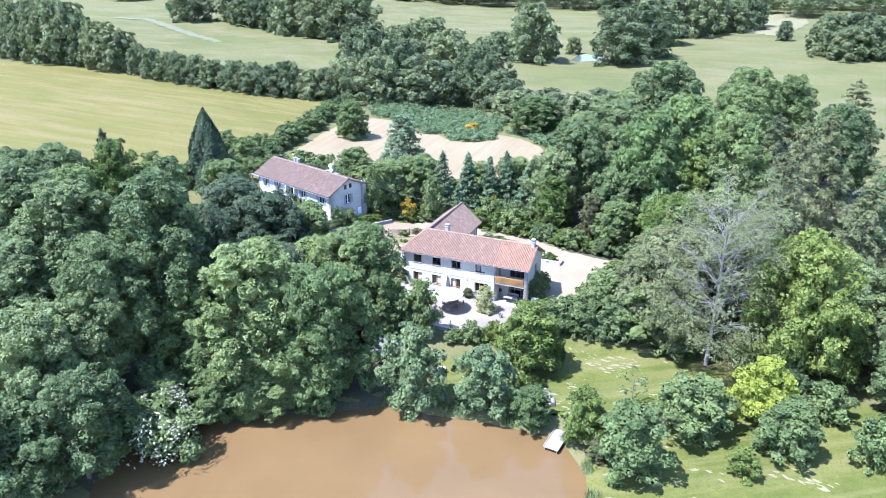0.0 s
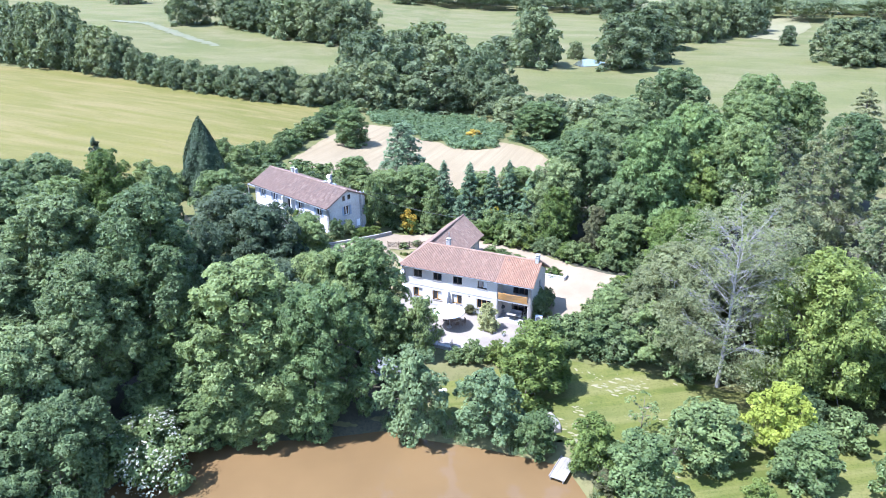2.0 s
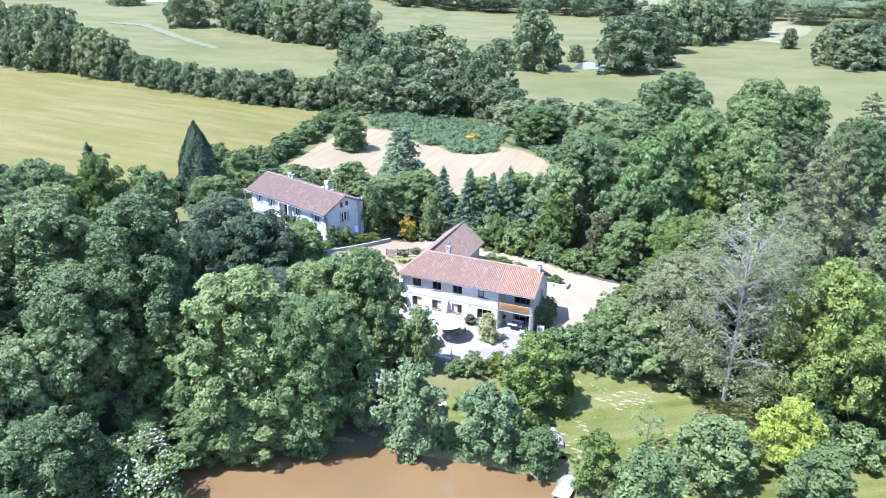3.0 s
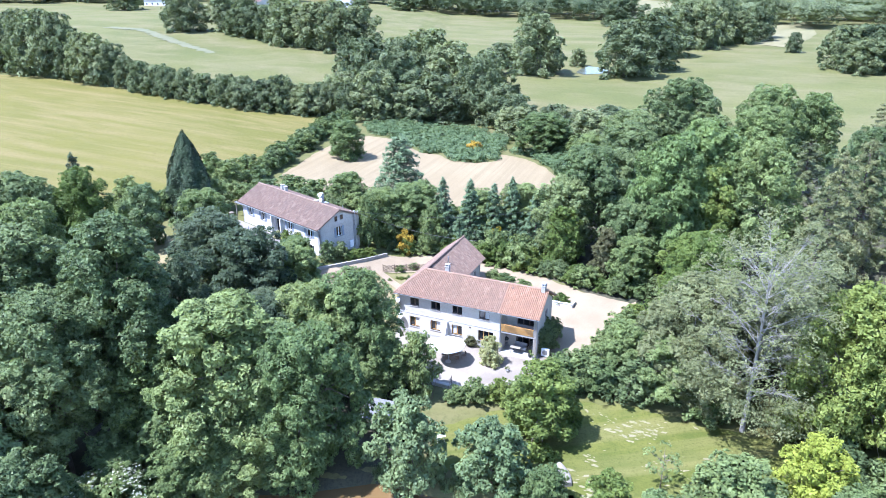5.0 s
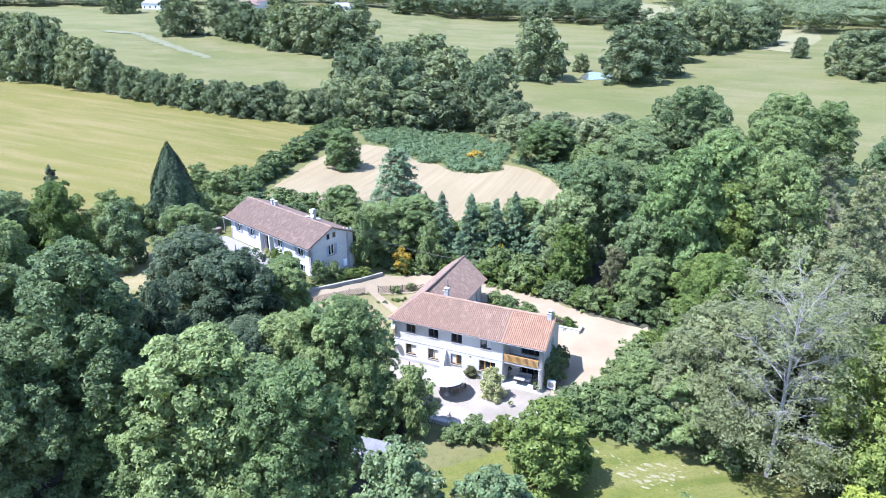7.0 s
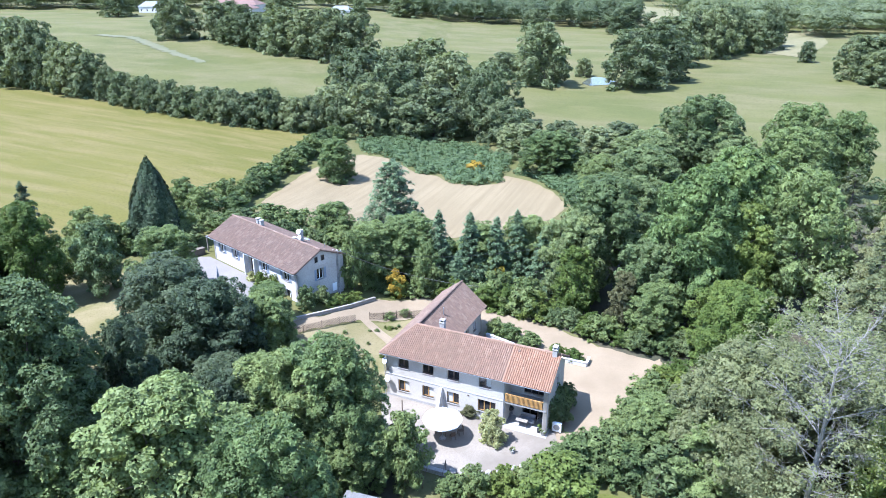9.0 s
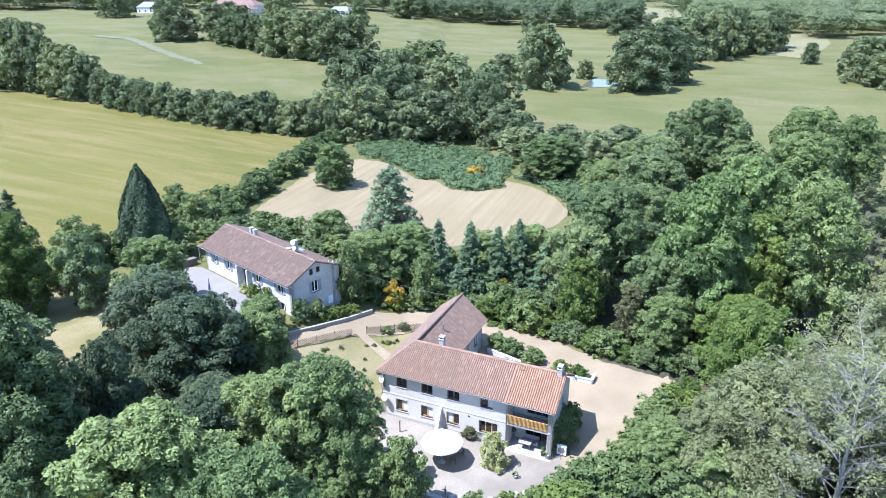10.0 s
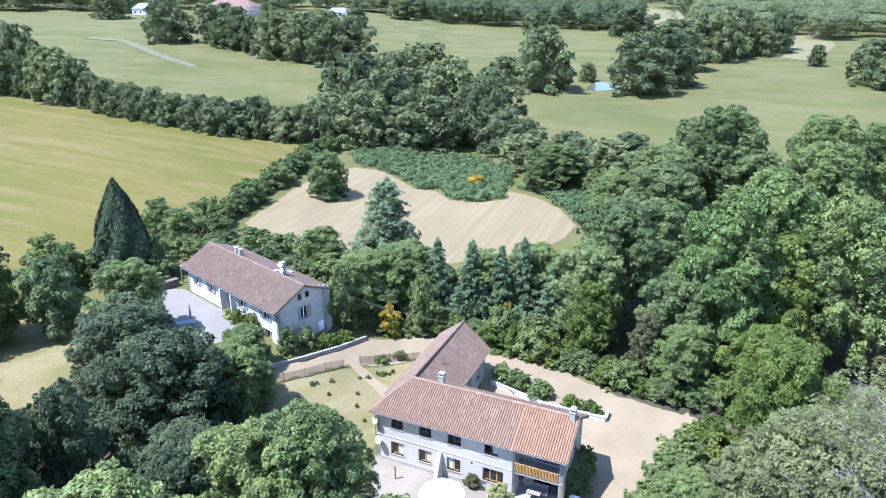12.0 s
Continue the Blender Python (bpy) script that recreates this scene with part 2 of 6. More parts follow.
OLDTILE = tile_material("weathered_brown_tiles", (0.142, 0.094, 0.068), (0.197, 0.131, 0.095), (0.208, 0.148, 0.110), (0.138, 0.098, 0.074))


# ---- building helpers ----
def mesh_from(name, verts, faces, material, smooth=False):
    me = bpy.data.meshes.new(name)
    me.from_pydata([tuple(v) for v in verts], [], faces)
    me.update()
    me.materials.append(material)
    if smooth:
        me.polygons.foreach_set("use_smooth", [True] * len(me.polygons))
    return me


def quads_mesh(name, verts, material, corners=4):
    """Many loose faces of the same number of corners, from one array of corner places."""
    n = len(verts) // corners
    me = bpy.data.meshes.new(name)
    me.vertices.add(len(verts))
    me.vertices.foreach_set("co", np.asarray(verts, np.float32).ravel())
    me.loops.add(n * corners)
    me.loops.foreach_set("vertex_index", np.arange(n * corners, dtype=np.int32))
    me.polygons.add(n)
    me.polygons.foreach_set("loop_start", np.arange(0, n * corners, corners, dtype=np.int32))
    me.update(calc_edges=True)
    me.materials.append(material)
    return me


def empty(name, m, label, category, group="", kind=""):
    ob = new(name)
    ob.empty_display_size = 0.3
    ob.matrix_basis = m
    return tagged(ob, label, category, group, kind)


def child(name, me, parent, label="", m=None):
    ob = new(name, me)
    ob.parent = parent
    if m is not None:
        ob.matrix_basis = m
    if label:
        ob["label"] = label
    return ob


def box(bm, x0, x1, y0, y1, z0, z1, m=None):
    vs = [bm.verts.new((x, y, z)) for z in (z0, z1) for y in (y0, y1) for x in (x0, x1)]
    for f in ((0, 2, 3, 1), (4, 5, 7, 6), (0, 1, 5, 4), (2, 6, 7, 3), (0, 4, 6, 2), (1, 3, 7, 5)):
        bm.faces.new([vs[i] for i in f])
    if m is not None:
        bmesh.ops.transform(bm, matrix=m, verts=vs)
    return vs


def rod(bm, a, b, r0, r1=None, n=6):
    a, b = Vector(a), Vector(b)
    r1 = r0 if r1 is None else r1
    rot = (b - a).to_track_quat("Z", "Y").to_matrix()
    rings = []
    for p, r in ((a, r0), (b, r1)):
        rings.append([bm.verts.new(p + rot @ Vector((r * math.cos(k * math.tau / n), r * math.sin(k * math.tau / n), 0))) for k in range(n)])
    for k in range(n):
        bm.faces.new((rings[0][k], rings[0][(k + 1) % n], rings[1][(k + 1) % n], rings[1][k]))
    bm.faces.new(rings[0][::-1])
    bm.faces.new(rings[1])


def done(bm, name, material, bevel=0.0, smooth=False):
    if bevel:
        bmesh.ops.bevel(bm, geom=bm.edges[:], offset=bevel, segments=1, affect="EDGES")
    bmesh.ops.recalc_face_normals(bm, faces=bm.faces[:])
    me = bpy.data.meshes.new(name)
    bm.to_mesh(me)
    bm.free()
    me.materials.append(material)
    if smooth:
        me.polygons.foreach_set("use_smooth", [True] * len(me.polygons))
    return me


def part(name, bm, material, parent, label="", bevel=0.0, smooth=False):
    return child(name, done(bm, name, material, bevel, smooth), parent, label)


def boxes(name, rows, material, parent, label="", bevel=0.0, m=None):
    bm = bmesh.new()
    for r in rows:
        box(bm, *r, m=m)
    return part(name, bm, material, parent, label, bevel)

# ---- the lie of the land ----
def ss(a, b, x):
    u = np.clip((x - a) / (b - a), 0, 1)
    return u * u * (3 - 2 * u)


POND = [(-33, 50), (-31, 54.5), (-27.4, 58.3), (-21, 60.2), (-14.6, 60.6), (-7.8, 62.1), (-3, 60.6), (2.8, 59.3), (9.9, 57), (11.6, 51.8), (11.4, 46), (8, 37), (0, 31), (-16, 30), (-29, 38)]


def signed(poly, x, y):
    """Distance to a closed outline, negative inside."""
    x, y = np.asarray(x, float), np.asarray(y, float)
    best, inside = np.full(x.shape, 1e18), np.zeros(x.shape, bool)
    for (ax, ay), (bx, by) in zip(poly, poly[1:] + poly[:1]):
        dx, dy = bx - ax, by - ay
        s = np.clip(((x - ax) * dx + (y - ay) * dy) / (dx * dx + dy * dy), 0, 1)
        best = np.minimum(best, (x - ax - s * dx) ** 2 + (y - ay - s * dy) ** 2)
        hit = (ay > y) != (by > y)
        inside ^= hit & (x < ax + (y - ay) * dx / (dy if dy else 1e-9))
    return np.where(inside, -1, 1) * np.sqrt(best)


def land(x, y):
    x, y = np.asarray(x, float), np.asarray(y, float)
    z = -1.2 + 1.2 * ss(70, 77, y)
    z = z + ss(84, 104, y) * 1.3 - ss(150, 260, y) * ss(0, 40, x)
    z = z + 3.0 * ss(-6, -20, x) * ss(84, 98, y) * (1 - 0.5 * ss(120, 150, y)) + 0.7 * ss(-20, -28, x) * ss(90, 102, y)
    z = z + ss(-28, -70, x) * 1.5 * ss(105, 140, y) + ss(110, 240, y) * ss(-50, -150, x) * 2
    z = z + ss(250, 430, y) * ss(20, -180, x) * 5
    z = z + 6 * ss(650, 1500, np.hypot(x, y))
    d = signed(POND, x, y)
    near = np.where(d < 0, -1.8 + 0.45 * d, -1.8 + 0.5 * d)
    return np.maximum(np.minimum(z, near), -4.0)


def floor_at(x, y):
    return float(land(x, y))


def axis_steps(lo, hi, fine, far):
    out, v, step = [lo], lo, fine
    out = list(np.arange(lo, hi + fine, fine))
    a = []
    v, step = lo, fine
    while v > -far:
        step *= 1.22
        v -= step
        a.append(v)
    b = []
    v, step = out[-1], fine
    while v < far:
        step *= 1.22
        v += step
        b.append(v)
    return np.array(a[::-1] + out + b)


def ground_sheet():
    xs, ys = axis_steps(-70, 60, 0.8, 3500), axis_steps(28, 130, 0.8, 3500)
    gx, gy = np.meshgrid(xs, ys)
    gz = land(gx, gy)
    nx, ny = len(xs), len(ys)
    verts = np.stack([gx.ravel(), gy.ravel(), gz.ravel()], 1)
    i = np.arange(nx * ny).reshape(ny, nx)
    faces = np.stack([i[:-1, :-1].ravel(), i[:-1, 1:].ravel(), i[1:, 1:].ravel(), i[1:, :-1].ravel()], 1)
    me = mesh_from("ground", verts.tolist(), faces.tolist(), GRASS, True)
    return tagged(new("ground", me), "green pasture ground rolling to the horizon", "ground", kind="structure")


def patch(name, poly, step, lift, material, label, category, ragged=0.25):
    """A sheet draped on the land inside an outline."""
    xs = np.arange(min(p[0] for p in poly) - step, max(p[0] for p in poly) + 2 * step, step)
    ys = np.arange(min(p[1] for p in poly) - step, max(p[1] for p in poly) + 2 * step, step)
    gx, gy = np.meshgrid(xs, ys)
    d = signed(poly, gx, gy)
    wob = np.array([[noise.noise((px * 0.35 / max(step, 0.5), py * 0.35 / max(step, 0.5), 3.0)) for px in xs] for py in ys])
    d = d + ragged * wob
    inside = d < 0
    gxm, gym = gx.copy(), gy.copy()
    e = step * 0.25
    nxg, nyg = (signed(poly, gx + e, gy) - signed(poly, gx - e, gy)) / (2 * e), (signed(poly, gx, gy + e) - signed(poly, gx, gy - e)) / (2 * e)
    push = np.where((d > 0) & (d < 1.5 * step), d, 0)
    gxm, gym = gx - nxg * push, gy - nyg * push
    gz = land(gxm, gym) + lift
    nx = len(xs)
    keep, faces = {}, []
    verts = []

    def vid(r, c):
        k = r * nx + c
        if k not in keep:
            keep[k] = len(verts)
            verts.append((gxm[r, c], gym[r, c], gz[r, c]))
        return keep[k]
    for r in range(len(ys) - 1):
        for c in range(nx - 1):
            if inside[r, c] or inside[r + 1, c] or inside[r, c + 1] or inside[r + 1, c + 1]:
                faces.append((vid(r, c), vid(r, c + 1), vid(r + 1, c + 1), vid(r + 1, c)))
    return tagged(new(name, mesh_from(name, verts, faces, material, True)), label, category, kind="structure")


ground_sheet()
def flat_sheet(name, poly, z, material, label):
    me = mesh_from(name, [(x, y, z) for x, y in poly], [tuple(range(len(poly)))], material)
    return tagged(new(name, me), label, "water", kind="structure")


flat_sheet("water", [(-40, 26), (16, 26), (16, 66), (-40, 66)], -1.8, WATER, "muddy brown water of a garden pond")
YARD = [(-5, 89), (-8.0, 87.6), (-7.6, 83), (-6, 79), (-3, 76.4), (0, 75.6), (3, 75.7), (6, 76.5), (9.5, 78), (9.6, 81), (9.5, 83)]
DRIVE = [(9.5, 78), (12.5, 79.3), (15, 82), (18, 86.5), (23.5, 91), (24.5, 93), (16.8, 96.6), (11.5, 100.9), (4.3, 105), (1, 107.5), (-5, 108.6), (-10.6, 106.4), (-13.2, 102.3), (-16.2, 98.9), (-19.3, 96.8), (-27, 94), (-26, 91.5), (-19, 94.6), (-15.8, 96.6), (-12, 100), (-4.8, 103.2), (0.5, 102.6), (2.2, 98.5), (1.2, 93), (10.0, 88.2), (8.7, 81)]
LAWN_GARDEN = [(11, 50), (13, 58), (9, 60), (1, 62), (-3, 64), (-2, 70), (5, 72.5), (12, 73.5), (18, 73), (26, 70), (36, 66), (48, 58), (52, 46), (40, 38), (20, 36), (13, 42)]
GARDEN = [(-19, 94.2), (-12, 99.5), (-5, 102.8), (-2.6, 101), (-7.2, 90), (-9, 87.5), (-14, 87), (-20, 90)]
patch("lawn", LAWN_GARDEN, 0.7, 0.03, LAWN, "bright green garden lawn with dry patches", "lawn", 0.6)
patch("dry_lawn", GARDEN, 0.5, 0.03, DRYLAWN, "yellowing dry garden grass behind the house", "lawn")
patch("dry_lawn", [(-60, 108), (-52, 109.5), (-46, 109), (-40.5, 105), (-38.5, 98), (-37, 90), (-45, 87), (-60, 90)], 0.8, 0.03, DRYLAWN, "scorched dry orchard grass", "lawn", 0.8)
patch("pavement", YARD, 0.4, 0.05, PAVING, "pale sunlit gravel patio before the house", "patio", 0.1)
patch("road", DRIVE, 0.5, 0.04, GRAVEL, "tan gravel drive round the house", "drive", 0.35)
patch("path", [(-12.1, 100.3), (-11.0, 100.9), (-7.4, 97.4), (-6, 95), (-6.8, 94.4), (-8.4, 96.6)], 0.3, 0.07, GRAVEL, "narrow gravel path to the fence gate", "path", 0.1)
patch("track", [(-20.5, 106.5), (-17.5, 108.5), (-19, 113.5), (-23.5, 117.5), (-28, 120), (-29, 118.6), (-24.5, 115.5), (-21.5, 111)], 0.5, 0.06, GRAVEL, "sandy track behind the white house", "track", 0.3)
patch("terrace", [(-38, 113), (-34.4, 113.4), (-22.4, 103), (-25, 100.5), (-29.5, 99.5), (-34, 103), (-39, 108)], 0.6, 0.06, GREYCOURT, "grey gravel terrace before the white house", "terrace", 0.1)
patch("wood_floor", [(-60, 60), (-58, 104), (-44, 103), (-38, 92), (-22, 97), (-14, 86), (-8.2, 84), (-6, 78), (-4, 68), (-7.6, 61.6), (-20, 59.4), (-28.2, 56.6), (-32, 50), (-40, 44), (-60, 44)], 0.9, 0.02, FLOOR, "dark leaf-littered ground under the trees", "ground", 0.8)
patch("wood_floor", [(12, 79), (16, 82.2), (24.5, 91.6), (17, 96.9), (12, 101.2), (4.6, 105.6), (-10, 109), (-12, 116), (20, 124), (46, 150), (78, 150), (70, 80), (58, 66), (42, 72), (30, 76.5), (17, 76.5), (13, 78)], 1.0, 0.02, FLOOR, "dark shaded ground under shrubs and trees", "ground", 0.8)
patch("hay_field", [(-34.9, 140.7), (-32.2, 157.4), (-28.2, 172.1), (-21.9, 178.9), (-15.4, 176.8), (-9.3, 168.8), (-5.1, 167.5), (-2.1, 162.3), (3, 160), (8.1, 162), (9.3, 167.8), (14.5, 163.8), (18.1, 156.2), (19.7, 147.7), (16.9, 142), (12.2, 136.5), (5.4, 132.5), (-1, 131), (-8, 130.5), (-15.7, 129.5), (-25.5, 131)], 1.0, 0.05, HAY, "mown pale hay field with curved rows", "field", 0.5)
patch("meadow", [(-330, 270), (-220, 262), (-163, 252), (-139.1, 246), (-110, 231), (-80.5, 213), (-55, 200), (-33.5, 196), (-33.1, 172.6), (-41.9, 154.2), (-45, 130), (-50, 119), (-73.6, 114), (-100, 112), (-330, 112)], 2.0, 0.05, YELLOW, "yellow-green mown meadow with swath lines", "field", 0.8)
patch("far_field", [(126, 769), (189, 838), (227, 715), (188, 602), (120, 509), (135, 603)], 8, 0.15, FARHAY, "distant pale hay strip", "field", 2)
patch("far_field", [(178, 472), (247, 551), (213, 456), (165, 379), (153, 401)], 6, 0.15, FARHAY, "distant rough yellow grass", "field", 2)
flat_sheet("water", [(46, 300), (50, 311), (54, 317), (58, 313), (60, 305), (55, 296), (48, 294)], floor_at(52, 305) + 0.12, FARWATER, "small far pond reflecting the sky")
patch("track", [(-180, 380), (-159, 371), (-136, 343), (-119, 324), (-103, 308), (-101, 311.5), (-116, 327), (-133, 346.5), (-157, 375.5), (-178, 384)], 0.9, 0.06, EARTH, "bare trodden cattle track across the pasture", "track", 2.0)

# ---- houses ----
def wall_mesh(name, length, height, thick, openings, material, gable=None):
    """A wall with real openings: x along it, outer face at y 0. gable: (x of the peak, z of the peak, z at the far end)."""
    xs = sorted({0, length, *[v for o in openings for v in o[:2]]})
    zs = sorted({0, height, *[v for o in openings for v in o[2:]]})
    bm = bmesh.new()
    solid = lambda x, z: 0 < x < length and 0 < z < height and not any(o[0] < x < o[1] and o[2] < z < o[3] for o in openings)
    for x0, x1 in zip(xs, xs[1:]):
        for z0, z1 in zip(zs, zs[1:]):
            cx, cz = (x0 + x1) / 2, (z0 + z1) / 2
            if not solid(cx, cz):
                continue
            q = lambda pts: bm.faces.new([bm.verts.new(p) for p in pts])
            q([(x0, 0, z0), (x1, 0, z0), (x1, 0, z1), (x0, 0, z1)])
            q([(x0, thick, z0), (x0, thick, z1), (x1, thick, z1), (x1, thick, z0)])
            e = 1e-3
            if not solid(x0 - e, cz):
                q([(x0, 0, z0), (x0, 0, z1), (x0, thick, z1), (x0, thick, z0)])
            if not solid(x1 + e, cz):
                q([(x1, 0, z0), (x1, thick, z0), (x1, thick, z1), (x1, 0, z1)])
            if not solid(cx, z0 - e):
                q([(x0, 0, z0), (x0, thick, z0), (x1, thick, z0), (x1, 0, z0)])
            if not solid(cx, z1 + e):
                q([(x0, 0, z1), (x1, 0, z1), (x1, thick, z1), (x0, thick, z1)])
    if gable:
        gx, gz, ez = gable
        a = [bm.verts.new((x, 0, z)) for x, z in ((0, height), (length, height), (length, max(ez, height + 0.001)), (gx, gz))]
        b = [bm.verts.new((v.co.x, thick, v.co.z)) for v in a]
        bm.faces.new(a)
        bm.faces.new(b[::-1])
        for k in range(4):
            bm.faces.new((a[k], b[k], b[(k + 1) % 4], a[(k + 1) % 4]))
    bmesh.ops.remove_doubles(bm, verts=bm.verts[:], dist=0.0005)
    me = bpy.data.meshes.new(name)
    bm.to_mesh(me)
    bm.free()
    me.materials.append(material)
    return me


def roof_slope(name, parent, eave, along, up, outline, material, label, col=0.215, row=0.40):
    """Canal tiles in columns on a sloping plane; outline in (along, up) metres, convex."""
    eave, along, up = Vector(eave), Vector(along).normalized(), Vector(up).normalized()
    out = along.cross(up)
    amin, amax = min(p[0] for p in outline), max(p[0] for p in outline)
    verts, faces, uvs = [], [], []
    n = int((amax - amin) / col) + 1
    arc = [(-0.5, -0.02), (-0.34, 0.065), (0.0, 0.105), (0.34, 0.065), (0.5, -0.02)]
    rng = random.Random(len(name) + int(amax * 10))
    for i in range(n):
        a = amin + (i + 0.5) * col
        cuts = []
        for (p, q), (r, s) in zip(outline, outline[1:] + outline[:1]):
            if (p <= a) != (r <= a):
                cuts.append(q + (a - p) * (s - q) / (r - p))
        if len(cuts) < 2:
            continue
        lo, hi = min(cuts), max(cuts)
        k, b = 0, lo - 0.05
        while b < hi:
            e = min(b + row * 1.08, hi + 0.02)
            base = len(verts)
            tip, sway = 0.024 + rng.uniform(-0.006, 0.01), rng.uniform(-0.012, 0.012)
            for bb, lift in ((b, tip), (e, 0.0)):
                for x, h in arc:
                    verts.append(eave + along * (a + (x * 0.98) * col + (sway if lift else 0)) + up * bb + out * (h + lift + 0.02))
            for x, h in arc:
                verts.append(eave + along * (a + x * col * 0.98 + sway) + up * b + out * (0.0))
            for j in range(4):
                faces.append((base + j, base + j + 1, base + 6 + j, base + 5 + j))
                faces.append((base + 10 + j, base + 11 + j, base + j + 1, base + j))
            uvs += [(i + 0.5, k + 0.5)] * 8
            b += row
            k += 1
    # board under the tiles
    base = len(verts)
    for off in (0.012, -0.10):
        for p, q in outline:
            verts.append(eave + along * p + up * q + out * off)
    m = len(outline)
    faces.append(tuple(range(base, base + m)))
    faces.append(tuple(range(base + 2 * m - 1, base + m - 1, -1)))
    uvs += [(0.5, -3.5)] * 2
    for k in range(m):
        faces.append((base + k, base + m + k, base + m + (k + 1) % m, base + (k + 1) % m))
        uvs.append((0.5, -3.5))
    me = mesh_from(name, verts, faces, material)
    layer = me.uv_layers.new(name="UVMap")
    flat = []
    for f, uv in zip(me.polygons, uvs):
        flat += list(uv) * f.loop_total
    layer.data.foreach_set("uv", flat)
    return child(name, me, parent, label)


def ridge_tiles(parent, a, b, material, r=0.14):
    """A run of half-round ridge tiles from a to b."""
    a, b = Vector(a), Vector(b)
    way = (b - a).normalized()
    side = way.cross(Vector((0, 0, 1))).normalized()
    upw = side.cross(way)
    n = max(2, int((b - a).length / 0.42))
    verts, faces = [], []
    for k in range(n):
        p, q = a.lerp(b, k / n), a.lerp(b, (k + 1.08) / n)
        base = len(verts)
        for c, rr in ((p, r * 1.08), (q, r * 0.95)):
            for j in range(7):
                th = math.pi * j / 6
                verts.append(c + side * rr * math.cos(th) + upw * (rr * math.sin(th)))
        faces += [(base + j, base + 7 + j, base + 8 + j, base + j + 1) for j in range(6)]
        faces.append(tuple(base + j for j in range(7)))
    me = mesh_from("ridge_cap", verts, faces, material)
    layer = me.uv_layers.new(name="UVMap")
    flat = []
    for i, f in enumerate(me.polygons):
        flat += [i // 7 + 40.5, 60.5] * f.loop_total
    layer.data.foreach_set("uv", flat)
    return child("ridge_cap", me, parent)


def window(parent, x0, x1, z0, z1, m, frame_mat, leaves=2, sill=True, curtain=False, depth=0.18, sill_mat=None):
    """A casement set back in its opening: frame with sash bars, panes, sill."""
    w = child("window", None, parent, m=m)
    f = 0.075
    bm = bmesh.new()
    for r in ((x0, x1, depth, depth + 0.06, z0, z0 + f), (x0, x1, depth, depth + 0.06, z1 - f, z1), (x0, x0 + f, depth, depth + 0.06, z0 + f, z1 - f), (x1 - f, x1, depth, depth + 0.06, z0 + f, z1 - f)):
        box(bm, *r)
    for k in range(1, leaves):
        c = x0 + (x1 - x0) * k / leaves
        box(bm, c - f * 0.75, c + f * 0.75, depth - 0.01, depth + 0.05, z0 + f, z1 - f)
    part("window_frame", bm, frame_mat, w, bevel=0.006)
    for k in range(leaves):
        a, b = x0 + (x1 - x0) * k / leaves + f * 0.75, x0 + (x1 - x0) * (k + 1) / leaves - f * 0.75
        boxes("pane", [(a, b, depth + 0.025, depth + 0.035, z0 + f, z1 - f)], GLASS, w)
        if curtain and k == curtain - 1:
            boxes("curtain", [(a + 0.03, b - 0.03, depth + 0.012, depth + 0.02, z0 + f + 0.02, z1 - f - 0.05)], CURTAIN, w, "pale net curtain")
    if sill:
        boxes("window_sill", [(x0 - 0.08, x1 + 0.08, -0.07, depth, z0 - 0.07, z0)], sill_mat or CONCRETE, w, bevel=0.01)
    return w


def chimney(name, x, y, z0, z1, w, d, parent, mat, cap=True, pots=0):
    c = child(name, None, parent)
    c.location = (x, y, 0)
    boxes("stack", [(-w / 2, w / 2, -d / 2, d / 2, z0, z1)], mat, c, bevel=0.015)
    boxes("collar", [(-w / 2 - 0.05, w / 2 + 0.05, -d / 2 - 0.05, d / 2 + 0.05, z1, z1 + 0.09)], CONCRETE, c, bevel=0.015)
    if cap:
        boxes("cap", [(-w / 2 - 0.02, w / 2 + 0.02, -d / 2 - 0.02, d / 2 + 0.02, z1 + 0.3, z1 + 0.36)], CONCRETE, c, bevel=0.01)
        boxes("cap_post", [(sx * (w / 2 - 0.08) - 0.05, sx * (w / 2 - 0.08) + 0.05, -d / 2 + 0.02, d / 2 - 0.02, z1 + 0.09, z1 + 0.3) for sx in (-1, 1)], mat, c)
    return c


def dish(parent, x, y, z, r, turn, tilt=20):
    """A satellite dish: bowl, arm, bracket."""
    d = child("satellite_dish", None, parent, "pale grey satellite dish", pose(x, y, z, 90 - tilt, 0, turn))
    bm = bmesh.new()
    rings = []
    for k in range(5):
        rr = r * k / 4
        rings.append([bm.verts.new((rr * math.cos(j * math.tau / 18), rr * math.sin(j * math.tau / 18) * 1.08, 0.22 * rr * rr / r)) for j in range(18)] if k else [bm.verts.new((0, 0, 0))])
    for j in range(18):
        bm.faces.new((rings[0][0], rings[1][j], rings[1][(j + 1) % 18]))
        for k in range(1, 4):
            bm.faces.new((rings[k][j], rings[k + 1][j], rings[k + 1][(j + 1) % 18], rings[k][(j + 1) % 18]))
    me = done(bm, "bowl", WHITE, smooth=True)
    ob = child("bowl", me, d)
    s = ob.modifiers.new("thick", "SOLIDIFY")
    s.thickness = 0.02
    bm = bmesh.new()
    rod(bm, (0, -r, 0.1), (0, -r * 0.25, r * 0.95), 0.015)
    part("arm", bm, METAL, d)
    bm = bmesh.new()
    rod(bm, (0, 0, -0.02), (0, 0, -0.35), 0.025)
    part("bracket", bm, METAL, d)
    return d


